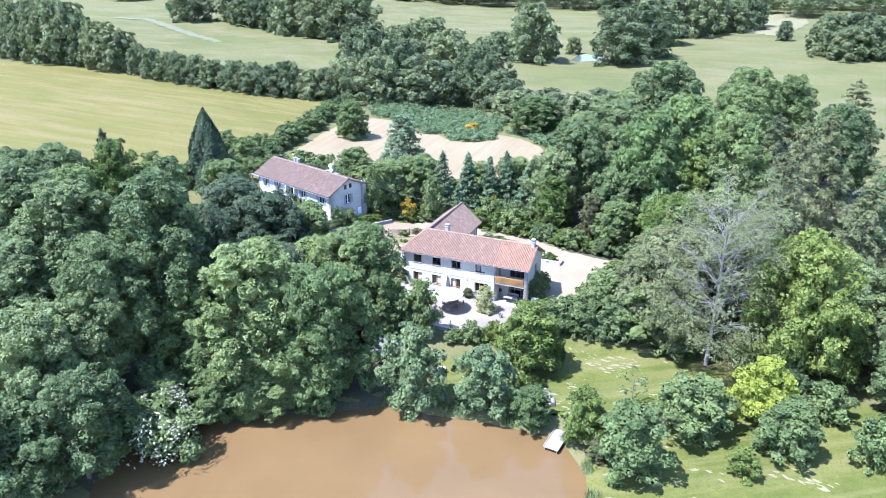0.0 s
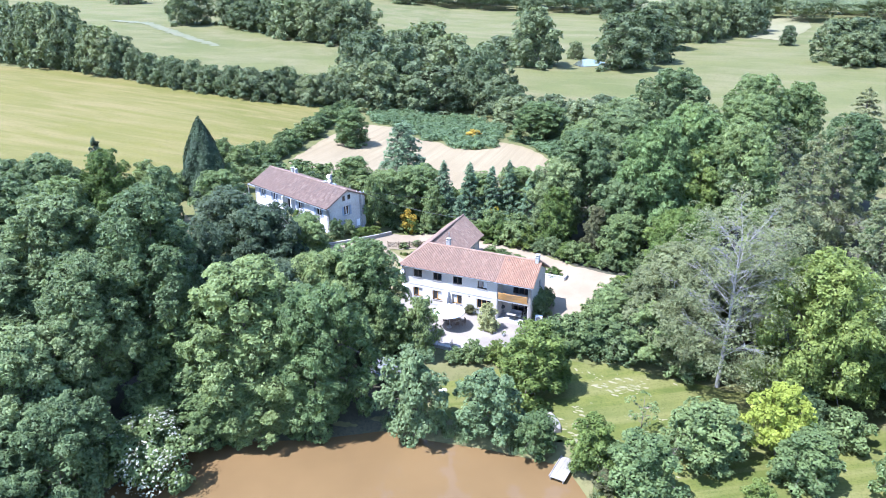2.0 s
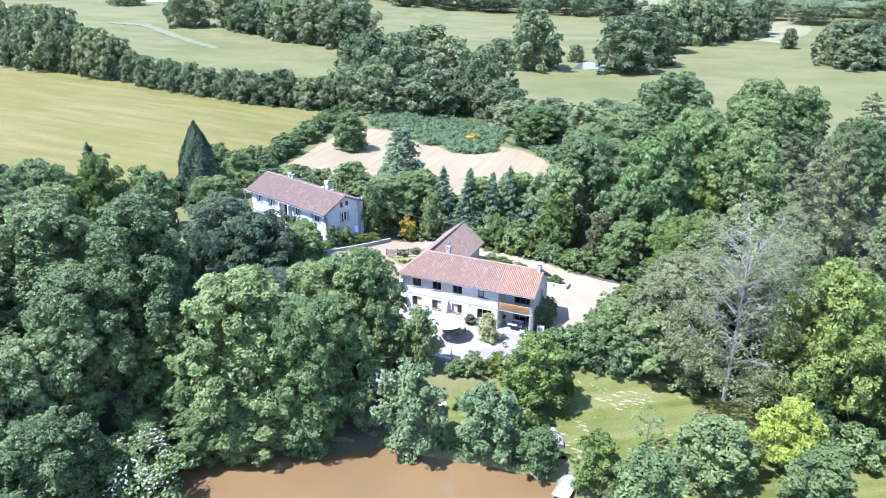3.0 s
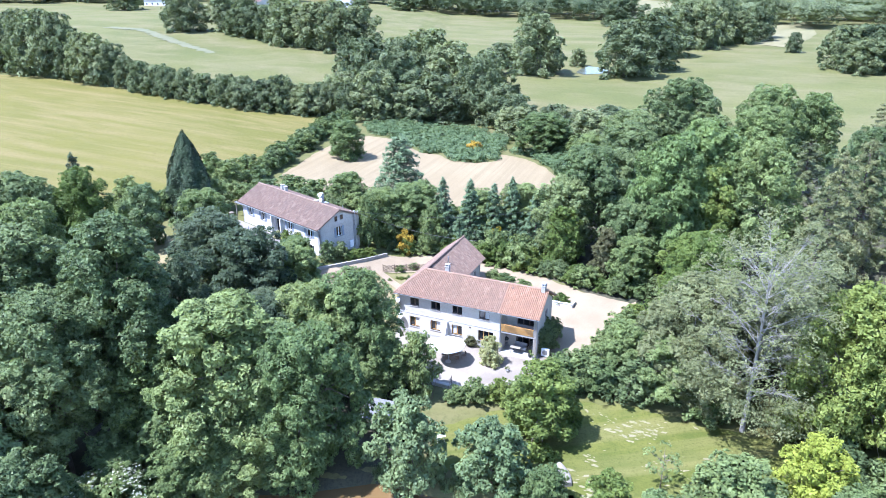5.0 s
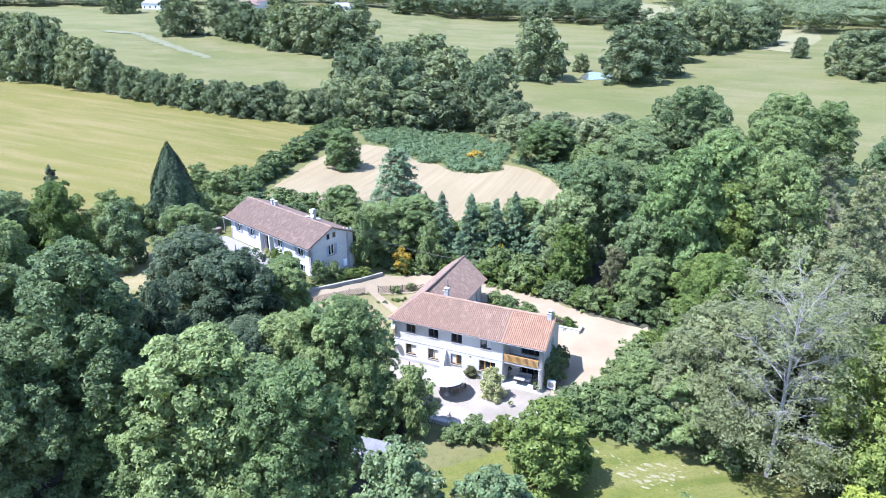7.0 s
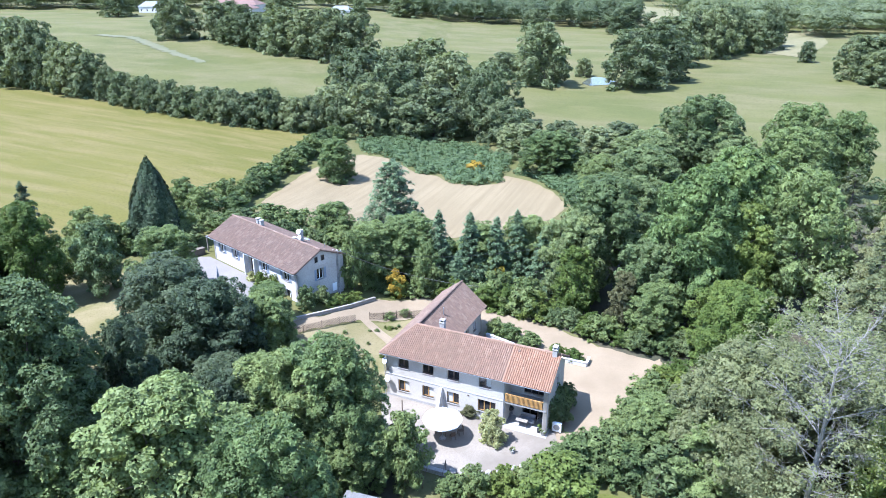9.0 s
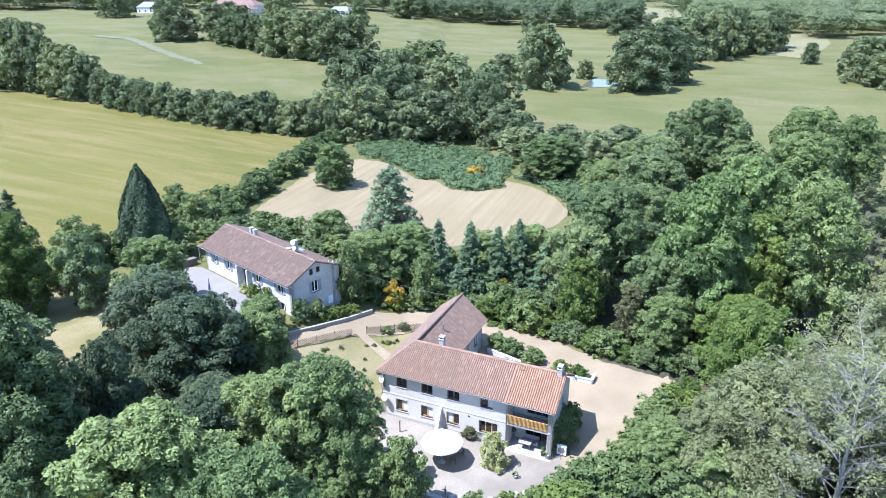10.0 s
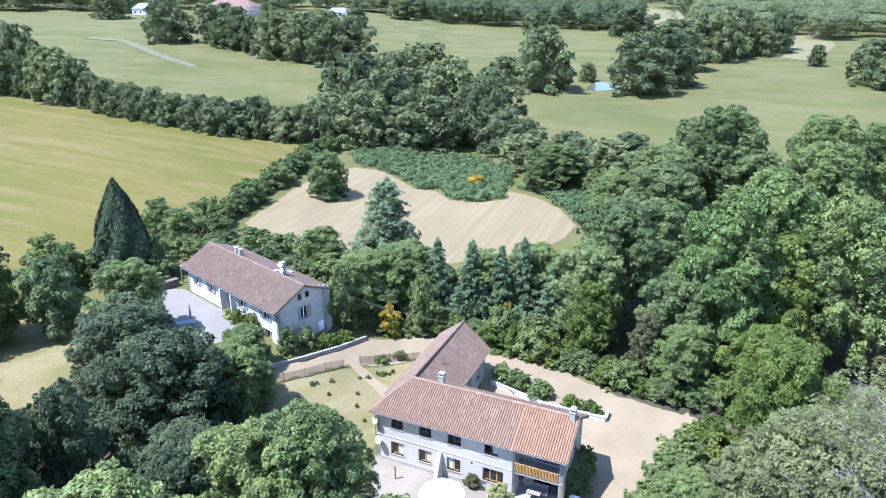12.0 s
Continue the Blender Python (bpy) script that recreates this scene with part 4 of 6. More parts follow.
for s in (1, 2, 3):
    broad("oak", "oak_tree", 10 + s, 13, 5.5, 2.2, 34, 0.24, 15000, "deep", "tall dark green oak with a dense lobed crown", clump=0.29)
    broad("darkoak", "oak_tree", 12 + s, 13, 5.5, 0.6, 36, 0.23, 16000, "holm", "broad very dark green oak before the terrace", clump=0.29)
    broad("talloak", "oak_tree", 15 + s, 21, 5.7, 4.5, 56, 0.25, 23000, "deep", "very tall dark oak with heavy tufted boughs", clump=0.29)
    broad("ash", "ash_tree", 20 + s, 13, 5.2, 1.6, 34, 0.23, 14000, "mid", "tall mid-green broadleaf tree with billowing crown", clump=0.29)
    broad("alder", "alder_tree", 30 + s, 13, 5.2, 0.3, 40, 0.22, 17000, "mid", "dense green alder leafy down to the bank", clump=0.28)
for s in (1, 2):
    broad("fresh", "acacia_tree", 40 + s, 13, 5.2, 0.8, 36, 0.21, 15000, "fresh", "bright fresh green feathery acacia tree", clump=0.33)
    broad("sunny", "oak_tree", 45 + s, 13, 5.2, 2.0, 36, 0.24, 16000, "sunny", "large sunlit oak with billowing light green crown", clump=0.29)
    broad("willow", "willow_tree", 50 + s, 13, 4.8, 0.5, 36, 0.18, 16000, "grey", "grey-green soft willow with drooping foliage", clump=0.36)
    broad("small", "small_tree", 60 + s, 6, 2.5, 0.3, 22, 0.15, 7500, "mid", "small round-crowned green garden tree", trunk=0.12, clump=0.32)
    broad("smallblue", "small_tree", 70 + s, 6, 2.5, 0.2, 24, 0.145, 8000, "blue", "bushy blue-green alder at the water", trunk=0.12, clump=0.32)
    broad("smallfresh", "small_tree", 80 + s, 7, 2.6, 0.3, 24, 0.15, 7500, "fresh", "upright fresh green young tree", trunk=0.13, clump=0.32)
    broad("bush", "shrub", 90 + s, 3, 1.8, 0.0, 15, 0.15, 2600, "mid", "dense green garden shrub", "shrub", trunk=0.06, clump=0.3)
    broad("bushfresh", "shrub", 100 + s, 3, 1.8, 0.0, 15, 0.15, 2600, "fresh", "bright green leafy shrub", "shrub", trunk=0.06, clump=0.3)
    broad("bushdeep", "shrub", 110 + s, 3, 1.8, 0.0, 15, 0.15, 2600, "deep", "dark green evergreen shrub", "shrub", trunk=0.06, clump=0.3)
    broad("far", "hedgerow_tree", 150 + s, 10, 6.0, -0.8, 26, 0.42, 4200, "far", "dark green tree of a field hedgerow", clump=0.33)
broad("far", "hedgerow_tree", 153, 10, 6.0, -0.8, 26, 0.42, 4200, "farmid", "mid-green tree of a field hedgerow", clump=0.33)
broad("far", "hedgerow_tree", 154, 10, 6.0, -0.8, 26, 0.42, 4200, "farmid", "mid-green tree of a field hedgerow", clump=0.33)
broad("lime", "maple_tree", 120, 7, 3.1, 0.6, 24, 0.17, 8000, "lime", "bright yellow-green ornamental maple", trunk=0.12, clump=0.24)
broad("pale", "variegated_shrub", 121, 3.3, 1.6, -0.9, 22, 0.12, 8000, "pale", "round pale yellow variegated shrub on the patio", "shrub", trunk=0.06, clump=0.3)
broad("gorse", "broom_shrub", 122, 3, 1.8, 0.05, 8, 0.13, 3500, "gorse", "yellow flowering broom bush", "shrub", trunk=0.06, clump=0.3)
broad("elder", "elder_bush", 123, 4, 2.8, 0.1, 9, 0.16, 5000, "mid", "elder bush dotted with white flower heads", "shrub", trunk=0.08, clump=0.28)
broad("russet", "russet_tree", 124, 7.5, 2.4, 0.3, 11, 0.17, 6000, "russet", "brownish dark conifer shrub", trunk=0.12, clump=0.32)


def needle_tree(kind, name, seed, height, radius, boughs, leaf_size, count, mat, label, power=0.65, low=0.1, flat=0.32, fall=0.16):
    """A conifer: flat, drooping boughs in tiers round the trunk, with gaps of shade between them."""
    def make(m):
        rng = np.random.default_rng(seed)
        t = empty(name, m, label, "tree")
        bm = bmesh.new()
        rod(bm, (0, 0, -0.4), (0, 0, height * 0.97), radius * 0.06, 0.03, 7)
        ls = [(0, 0, height * 0.985, 0.16, 0.4)]
        for k in range(boughs):
            f = low + (0.97 - low) * (k + 0.5) / boughs
            th = k * 2.4 + rng.uniform(-0.3, 0.3)
            reach = radius * (1.04 - f) ** power * rng.uniform(0.75, 1.12)
            z = height * f
            drop = fall * reach
            rod(bm, (0, 0, z), (reach * 0.9 * math.cos(th), reach * 0.9 * math.sin(th), z - drop), 0.06, 0.015, 4)
            for q, w in ((0.42, 0.2), (0.68, 0.22), (0.94, 0.17)):
                ls.append((reach * q * math.cos(th), reach * q * math.sin(th), z - drop * q, 0.14 + radius * (0.04 + w * (1.05 - f)), flat))
        part("trunk", bm, BARK, t)
        child("crown", quads_mesh("crown", leaves(rng, ls, leaf_size, count, 0.45, 0.5, 0.25), LEAF[mat], 3), t)
        return t
    PROTO.setdefault(kind, []).append((make, height, radius, []))


for s, r in ((126, 5.3), (127, 5.0)):
    needle_tree("pine", "larch_tree", s, 17, r, 58, 0.17, 17000, "grey", "tall grey-green larch with drooping layered boughs")
for s in (141, 142, 143):
    needle_tree("spruce", "spruce_tree", s, 10, 2.4, 64, 0.14, 9000, "spruce", "pointed green spruce with tiered branches", 0.9, 0.04, 0.24)
needle_tree("cedar", "cedar_tree", 125, 13, 4.4, 90, 0.19, 20000, "spruce", "broad blue-green conifer standing in the hay field", 0.55, 0.02, 0.5, 0.08)
needle_tree("fir", "fir_tree", 129, 11, 3.1, 46, 0.17, 9000, "dark", "dark pointed fir with layered branches", 0.9, 0.05, 0.24, 0.2)


def cypress(height, radius):
    """A clipped-looking cypress: a closed bullet of short upright sprays, with two leaders."""
    def make(m):
        rng = np.random.default_rng(128)
        t = empty("cypress_tree", m, "dense dark conical cypress", "tree")
        bm = bmesh.new()
        rod(bm, (0, 0, -0.4), (0, 0, height * 0.9), 0.3, 0.04, 7)
        part("trunk", bm, BARK, t)
        n = 26000
        f = 1 - np.sqrt(rng.random(n) * 0.999)
        th = rng.uniform(0, math.tau, n)
        wave = 1 + 0.08 * np.sin(3 * th + 5 * f) + 0.08 * np.sin(7 * th - 9 * f) + 0.04 * np.sin(17 * th + 31 * f)
        rr = radius * (1 - f ** 1.7) ** 0.85 * wave * (0.86 + 0.14 * np.minimum(1, f * 9)) * rng.uniform(0.9, 1.03, n)
        lead = np.where(np.cos(th) > 0, 0.028, 0.0) * height
        p = np.stack([rr * np.cos(th), rr * np.sin(th), f * (height - lead)], 1)
        o = np.stack([np.cos(th), np.sin(th), np.full(n, 0.45)], 1) + 0.3 * rng.normal(size=(n, 3))
        o /= np.linalg.norm(o, axis=1)[:, None]
        a = np.array([0, 0, 1.0]) + 0.35 * rng.normal(size=(n, 3))
        a -= o * (a * o).sum(1)[:, None]
        a /= np.linalg.norm(a, axis=1)[:, None]
        b = np.cross(o, a)
        s = (0.3 * rng.uniform(0.6, 1.3, n))[:, None]
        tri = np.stack([p + a * s + o * s * 0.3, p - a * s * 0.6 + b * s * 0.6, p - a * s * 0.6 - b * s * 0.6], 1).reshape(-1, 3)
        ring = []
        for i in range(14):
            g0, g1 = i / 14, (i + 1) / 14
            for k in range(20):
                c = []
                for g, kk in ((g0, k), (g0, k + 1), (g1, k + 1), (g1, k)):
                    q = 0.84 * radius * (1 - g ** 1.7) ** 0.85
                    c.append((q * math.cos(kk * math.tau / 20), q * math.sin(kk * math.tau / 20), g * height * 0.96))
                ring += [c[0], c[1], c[2], c[0], c[2], c[3]]
        child("crown", quads_mesh("crown", np.concatenate([tri, np.array(ring)]), LEAF["dark"], 3), t)
        return t
    PROTO.setdefault("cypress", []).append((make, height, radius, []))


cypress(13.5, 3.3)


def birch(x, y, height):
    """A half-dead birch: pale bare limbs through thin grey foliage."""
    rng = random.Random(5)
    t = empty("birch_tree", pose(x, y, floor_at(x, y) - 0.05), "half-dead birch with bare pale branches and thin grey leaves", "tree")
    bm = bmesh.new()
    rod(bm, (0, 0, -0.4), (0.1, 0, height * 0.45), 0.27, 0.17, 8)
    rod(bm, (0.1, 0, height * 0.45), (0.0, 0.1, height * 0.92), 0.17, 0.04, 7)
    part("trunk", bm, PALE_BARK, t)
    tips = []
    for k in range(34):
        bm = bmesh.new()
        f = 0.2 + 0.7 * k / 33
        a = Vector((0.1, 0, height * f))
        th = k * 2.4
        ln = height * 0.36 * (1.1 - f * 0.72) * rng.uniform(0.8, 1.15)
        rise = 0.55 + 0.6 * f
        b = a + Vector((math.cos(th) * ln * 0.55, math.sin(th) * ln * 0.55, ln * 0.5 * rise))
        c = b + Vector((math.cos(th) * ln * 0.45, math.sin(th) * ln * 0.45, ln * 0.35 * rise))
        rod(bm, a, b, 0.055 * (1.2 - f * 0.6), 0.032, 5)
        rod(bm, b, c, 0.032, 0.012, 4)
        for j in range(20):
            s = a.lerp(b, rng.uniform(0.3, 1)) if j % 2 else b.lerp(c, rng.uniform(0, 1))
            e = s + Vector((math.cos(th + rng.uniform(-1.3, 1.3)), math.sin(th + rng.uniform(-1.3, 1.3)), rng.uniform(-0.3, 0.9))) * rng.uniform(0.6, 1.9)
            rod(bm, s, e, 0.026, 0.01, 3)
            for _ in range(3):
                q = s.lerp(e, rng.uniform(0.4, 1))
                w = q + Vector((rng.uniform(-1, 1), rng.uniform(-1, 1), rng.uniform(-0.6, 0.6))) * 0.7
                rod(bm, q, w, 0.013, 0.006, 3)
            tips.append(e)
        part("branch", bm, PALE_BARK, t)
    r = np.random.default_rng(9)
    lobes = [(p.x * 1.02, p.y * 1.02, p.z - 0.3, 0.95, 0.95) for p in tips[::2]]
    for k in range(60):
        th, f = k * 2.4, 0.16 + 0.5 * (k * 0.618 % 1)
        q = height * 0.3 * rng.uniform(0.45, 1.0)
        lobes.append((q * math.cos(th), q * math.sin(th), height * f, 1.5, 1.6))
    child("crown", crown_mesh("crown", r, lobes, 0.11, 34000, LEAF["grey"], 0.6, 0), t, "thin grey-green leaves")
    return t


def flowers(name, x, y, z, r, rz, count, mat, label, parent=None):
    rng = np.random.default_rng(int(abs(x * 10)))
    return tagged(child(name, quads_mesh(name, leaves(rng, [(x, y, z, r, rz)], 0.08, count, 0.34, 0.9), LEAF[mat], 3), parent, label), kind="stuff")


# trees on the pond's banks and the garden lawn
for kind, x, y, h, r in [("alder", -21.2, 64.4, 16.4, 6.2), ("alder", -14.0, 63.4, 14.4, 4.8), ("alder", -27.0, 64.0, 12.5, 4.6), ("alder", -16.6, 63.8, 8.5, 4.6), ("alder", -22.4, 62.6, 8.5, 4.6), ("alder", -11.0, 75.9, 13, 4.6), ("ash", -15.6, 75.1, 12, 4.2), ("alder", -8.6, 73.8, 8, 2.8), ("smallblue", -4.6, 61.4, 9.5, 3.1), ("smallblue", 2.8, 60.9, 7, 3.1), ("small", 7.2, 58.6, 4.3, 2.0), ("smallfresh", 7.6, 68.0, 8.3, 3.7)]:
    plant(kind, x, y, h, r, "trees on the pond bank")
for kind, x, y, h, r in [("small", -4.5, 74.2, 7.4, 2.0), ("fresh", 35.8, 66.2, 16.4, 5.4), ("oak", 44.5, 60, 11, 4.2), ("bushdeep", 34, 64.5, 3.5, 2.4), ("bush", 36.5, 59.5, 4, 2.4), ("smallfresh", 11.9, 55.6, 5.8, 2.3), ("small", 15.4, 51.6, 6.6, 3.3), ("small", 22.5, 57.2, 6, 3.6), ("small", 30.4, 54.2, 5.5, 3.0), ("bushfresh", 25.5, 51.5, 2.4, 1.6), ("bush", 37.8, 52.5, 5, 2.2), ("smallfresh", 11.2, 69.4, 3.2, 1.0), ("bushdeep", 33.5, 62, 4, 3)]:
    plant(kind, x, y, h, r, "garden trees")
plant("russet", 12.9, 53.2, 2.4, 1.2)
plant("willow", 25.6, 73.0, 9, 3.4, "trees east of the garden")
plant("lime", 29.6, 58.2, 7.4, 3.0)
for x, y, h, r in [(-29.0, 59.4, 5, 2.8), (-24.4, 60.9, 5.5, 3.0), (-20.2, 61.4, 5.5, 3.0), (-31.4, 56.2, 5, 2.8)]:
    plant("alder", x, y - 0.9, h, r, "leafy shrubs over the water")
# the wood west of the pond
for kind, x, y, h, r in [("talloak", -31.0, 67.2, 22.8, 5.6), ("talloak", -40.6, 68.0, 21.6, 5.8), ("talloak", -48.5, 73.5, 21.5, 5.8), ("talloak", -34.4, 60.6, 18.6, 4.6), ("talloak", -44.0, 62.5, 17.5, 5.4), ("oak", -37.6, 54.2, 14.4, 5.4), ("oak", -33.4, 50.4, 10.5, 4.4), ("oak", -38.5, 47.0, 10, 5.0), ("oak", -46, 52, 14, 5.5), ("talloak", -52, 63, 17, 6), ("talloak", -56, 80, 19, 6), ("ash", -49, 84.5, 17, 5), ("talloak", -58, 70, 18, 6), ("talloak", -65, 88, 16, 6)]:
    plant(kind, x, y, h, r, "trees of the west wood")
for kind, x, y, h, r in [("darkoak", -30.6, 90.0, 12.6, 5.4), ("darkoak", -24.9, 85.5, 13.6, 5.4), ("darkoak", -28.4, 75.0, 15.0, 3.4), ("ash", -20.6, 90.6, 8.5, 3.4), ("darkoak", -21.5, 79.5, 9, 4.0), ("darkoak", -19.6, 73.4, 11.4, 3.8), ("fresh", -50.6, 99.6, 12, 3.6), ("oak", -57, 96, 13, 4.4), ("oak", -66, 99, 11, 4.6), ("oak", -61, 105, 9, 3.6)]:
    plant(kind, x, y, h, r, "trees behind the pond bank")
e1 = plant("elder", -28.0, 54.6, 5.4, 3.9)
flowers("flower", 0, 0, 2.1, 2.7, 2.0, 900, "white", "flat white elder flowers", e1)
e2 = plant("elder", -40.6, 62.0, 7.5, 2.6)
flowers("flower", 0, 0, 2.1, 2.7, 2.0, 500, "white", "flat white elder flowers", e2)
# east of the garden
birch(28.0, 69.6, 19.6)


def sapling(x, y, h):
    t = empty("apple_sapling", pose(x, y, floor_at(x, y) - 0.03), "thin sparse young fruit tree on the lawn", "tree")
    rng, g_ = np.random.default_rng(31), random.Random(31)
    bm = bmesh.new()
    rod(bm, (0, 0, -0.2), (0.05, 0, h * 0.8), 0.06, 0.02, 6)
    part("trunk", bm, BARK, t)
    ls = []
    for k in range(12):
        a = Vector((0.02, 0, h * (0.3 + 0.045 * k)))
        e = a + Vector((math.cos(k * 2.4), math.sin(k * 2.4), 0.6)) * g_.uniform(0.8, 1.5)
        bm = bmesh.new()
        rod(bm, a, e, 0.028, 0.01, 4)
        part("branch", bm, BARK, t)
        ls.append((*e, 0.42, 0.35))
    child("crown", crown_mesh("crown", rng, ls, 0.11, 900, LEAF["mid"], 0.5, 0), t)


sapling(17.6, 60.8, 4.6)
sapling(19.4, 56.2, 3.0)


def reeds(x, y, n, r, h):
    rng = np.random.default_rng(int(abs(x * 13 + y)))
    th, rr = rng.uniform(0, 6.28, n), r * np.sqrt(rng.random(n))
    p = np.stack([rr * np.cos(th), rr * np.sin(th), np.zeros(n)], 1)
    lean = rng.normal(size=(n, 3)) * 0.22 + np.array([0, 0, 1])
    tip = p + lean * (h * rng.uniform(0.6, 1.1, n))[:, None]
    side = np.stack([np.cos(th + 1.5), np.sin(th + 1.5), np.zeros(n)], 1) * 0.03
    t = empty("reed_clump", pose(x, y, max(floor_at(x, y), -1.85)), "tuft of pale green reeds at the water edge", "reeds", "reeds at the pond")
    tagged(child("foliage", quads_mesh("foliage", np.stack([p - side, p + side, tip], 1).reshape(-1, 3), LEAF["blue"], 3), t), kind="stuff")


for x, y, n, r, h in [(0.2, 60.6, 420, 1.0, 1.3), (-1.2, 61.0, 260, 0.7, 1.1), (-7.2, 62.6, 300, 0.9, 1.2), (5.2, 59.0, 260, 0.8, 1.1), (10.4, 56.4, 200, 0.6, 1.0), (11.9, 52.2, 260, 0.8, 1.0), (11.7, 48.5, 260, 0.8, 1.0), (-6.2, 67.5, 260, 0.8, 1.4)]:
    reeds(x, y, n, r, h)
for kind, x, y, h, r in [("willow", 24.2, 75.5, 13, 4.8), ("willow", 33.6, 77.5, 12, 4.0), ("oak", 43.5, 72.5, 11, 5.0), ("pine", 47, 66, 12, 5.0), ("ash", 18.2, 77.8, 6.2, 3.0), ("willow", 21.6, 77.0, 9.4, 3.6), ("ash", 22.3, 74.6, 7, 3.8), ("fresh", 29.6, 93.6, 9.5, 4.2), ("fresh", 27.4, 84.8, 13.4, 4.3), ("pine", 41, 87, 19.2, 5.4), ("pine", 47.5, 78.4, 18, 5.6), ("oak", 52, 70, 14, 6), ("bush", 12.6, 76.2, 3, 2.0), ("bush", 15.2, 75.8, 3.2, 2.2), ("bushdeep", 18.6, 74.6, 4.2, 2.8), ("bush", 25, 71.5, 3, 2.5), ("willow", 29.5, 79, 11, 4.2)]:
    plant(kind, x, y, h, r, "trees east of the garden")
# the wood behind the drive
for kind, x, y, h, r in [("sunny", 28.8, 104.0, 18.6, 6.2), ("sunny", 34.6, 108.4, 19.6, 7.0), ("ash", 40.8, 104.0, 18.4, 6.0), ("oak", 19.0, 112.6, 15.4, 6.4), ("oak", 15.0, 108.6, 12, 4.6), ("oak", 30.0, 133.4, 14, 6.1), ("oak", 44.5, 154.5, 18.4, 8.6), ("oak", 33.6, 148, 13.5, 7.4), ("ash", 60.8, 150.5, 17.6, 7.0), ("pine", 50.3, 111.7, 17, 5.9), ("pine", 55, 104.7, 19, 5.9), ("pine", 76, 138, 18, 6.8), ("pine", 47.6, 97, 19.5, 5.6), ("oak", 23.6, 103.3, 10.5, 4.4), ("ash", 18.9, 169.1, 9, 6.6)]:
    plant(kind, x, y, h, r * 0.9, "trees of the east wood")
for kind, x, y, h, r in [("oak", 44, 128, 15, 7), ("ash", 55, 138, 15, 7), ("oak", 66, 122, 16, 7), ("pine", 66, 104, 18, 6.5), ("oak", 58, 90, 16, 6), ("ash", 26, 150, 9, 5), ("oak", 25, 122, 12, 5.5), ("oak", 48, 150, 14, 7), ("pine", 62, 80, 16, 6), ("ash", 72, 155, 14, 6), ("oak", 34, 104, 13, 5), ("oak", 84, 120, 16, 7), ("bush", 26, 165, 5, 4), ("bushdeep", 33, 160, 5, 4)]:
    swell = math.sin(x * 1.7 + y * 2.3)
    plant("fresh" if kind == "oak" and swell > 0.55 else kind, x, y, h * (1 + 0.12 * swell), r * 0.88, "trees of the east wood")
# belt of trees between the houses and the hay field
for kind, x, y, h, r in [("ash", -7.2, 115.2, 9, 4.8), ("ash", -12, 112.2, 8, 3.9), ("spruce", -2.7, 114.2, 10.5, 2.5), ("spruce", 1.5, 114.7, 10, 2.7), ("spruce", 5.1, 114.5, 9.5, 2.5), ("spruce", 8.0, 115.2, 10.2, 2.4), ("spruce", 11.2, 110.4, 9.5, 2.7), ("ash", 3.4, 117, 7.5, 3.6), ("ash", 9.5, 118, 8, 4), ("small", -4.3, 109.7, 7.2, 2.1), ("spruce", -0.2, 110, 6, 1.8), ("bush", 5.2, 107.6, 4.3, 2.4), ("bush", 8.6, 104.6, 4.6, 2.6), ("smallfresh", 14.6, 104.2, 9.0, 2.8), ("russet", 19.9, 100.9, 7.3, 2.2), ("ash", 23.2, 98.8, 7.0, 3.2)]:
    plant(kind, x, y, h, r, "trees behind the drive")
for kind, x, y, h, r in [("small", -13.6, 107.4, 8, 1.9), ("bush", -11.4, 110.4, 4, 2.2), ("ash", -18.6, 121.0, 6, 3.3), ("bush", -24.5, 124.2, 3.6, 3), ("bush", -29, 125.6, 3.6, 3.2), ("bushdeep", -33, 123, 3.4, 3.4), ("small", -40.2, 128.2, 5.6, 2.6), ("small", -44.2, 131.0, 6.0, 2.4), ("bush", -36.5, 132, 3.6, 3), ("bush", -40.4, 140, 4, 3), ("bush", -36.7, 151.5, 4.4, 3), ("bush", -34.6, 163, 3.6, 3), ("bush", -38, 146, 3, 2.5), ("bush", -34, 172, 3.5, 3), ("bush", -32.5, 181, 3.5, 3), ("small", -17.0, 117.8, 4, 2.4)]:
    plant(kind, x, y, h, r, "bushes round the white house")
plant("gorse", -8.4, 108.9, 3.5, 1.5)
plant("gorse", 5.4, 108.6, 4.4, 1.0)
plant("gorse", 3.2, 171, 2.2, 2.4)
plant("alder", -24.3, 158.5, 9, 3.9, sink=1.1)
plant("cedar", -10.3, 128.0, 13.2, 5.2)
plant("cypress", -42.6, 116.6, 13.4, 3.7)
plant("bush", -45.6, 115.0, 4.5, 2.2)
plant("small", -39.0, 118.0, 5.0, 2.2)
plant("fir", -58.8, 113.4, 10.5, 3.0)
# orchard side of the white house
for kind, x, y, h, r in [("small", -52, 115, 6, 2.6), ("smallblue", -44.0, 102.2, 8.8, 2.9), ("ash", -48.5, 108, 5.5, 2.4), ("ash", -35.4, 101.6, 8.5, 3.6), ("bush", -51, 110, 4, 3.0), ("bush", -46.5, 118, 3.5, 2.6), ("bushdeep", -38.5, 116.5, 3.4, 2.4), ("bush", -62, 112, 5, 3.5), ("bush", -68, 113, 5, 4), ("bush", -76, 112, 5, 4), ("fresh", -55.5, 103.5, 7, 3.0), ("bush", -86, 110, 5, 4), ("small", -48.6, 113.5, 5.5, 2.2)]:
    plant(kind, x, y, h, r, "trees by the orchard")
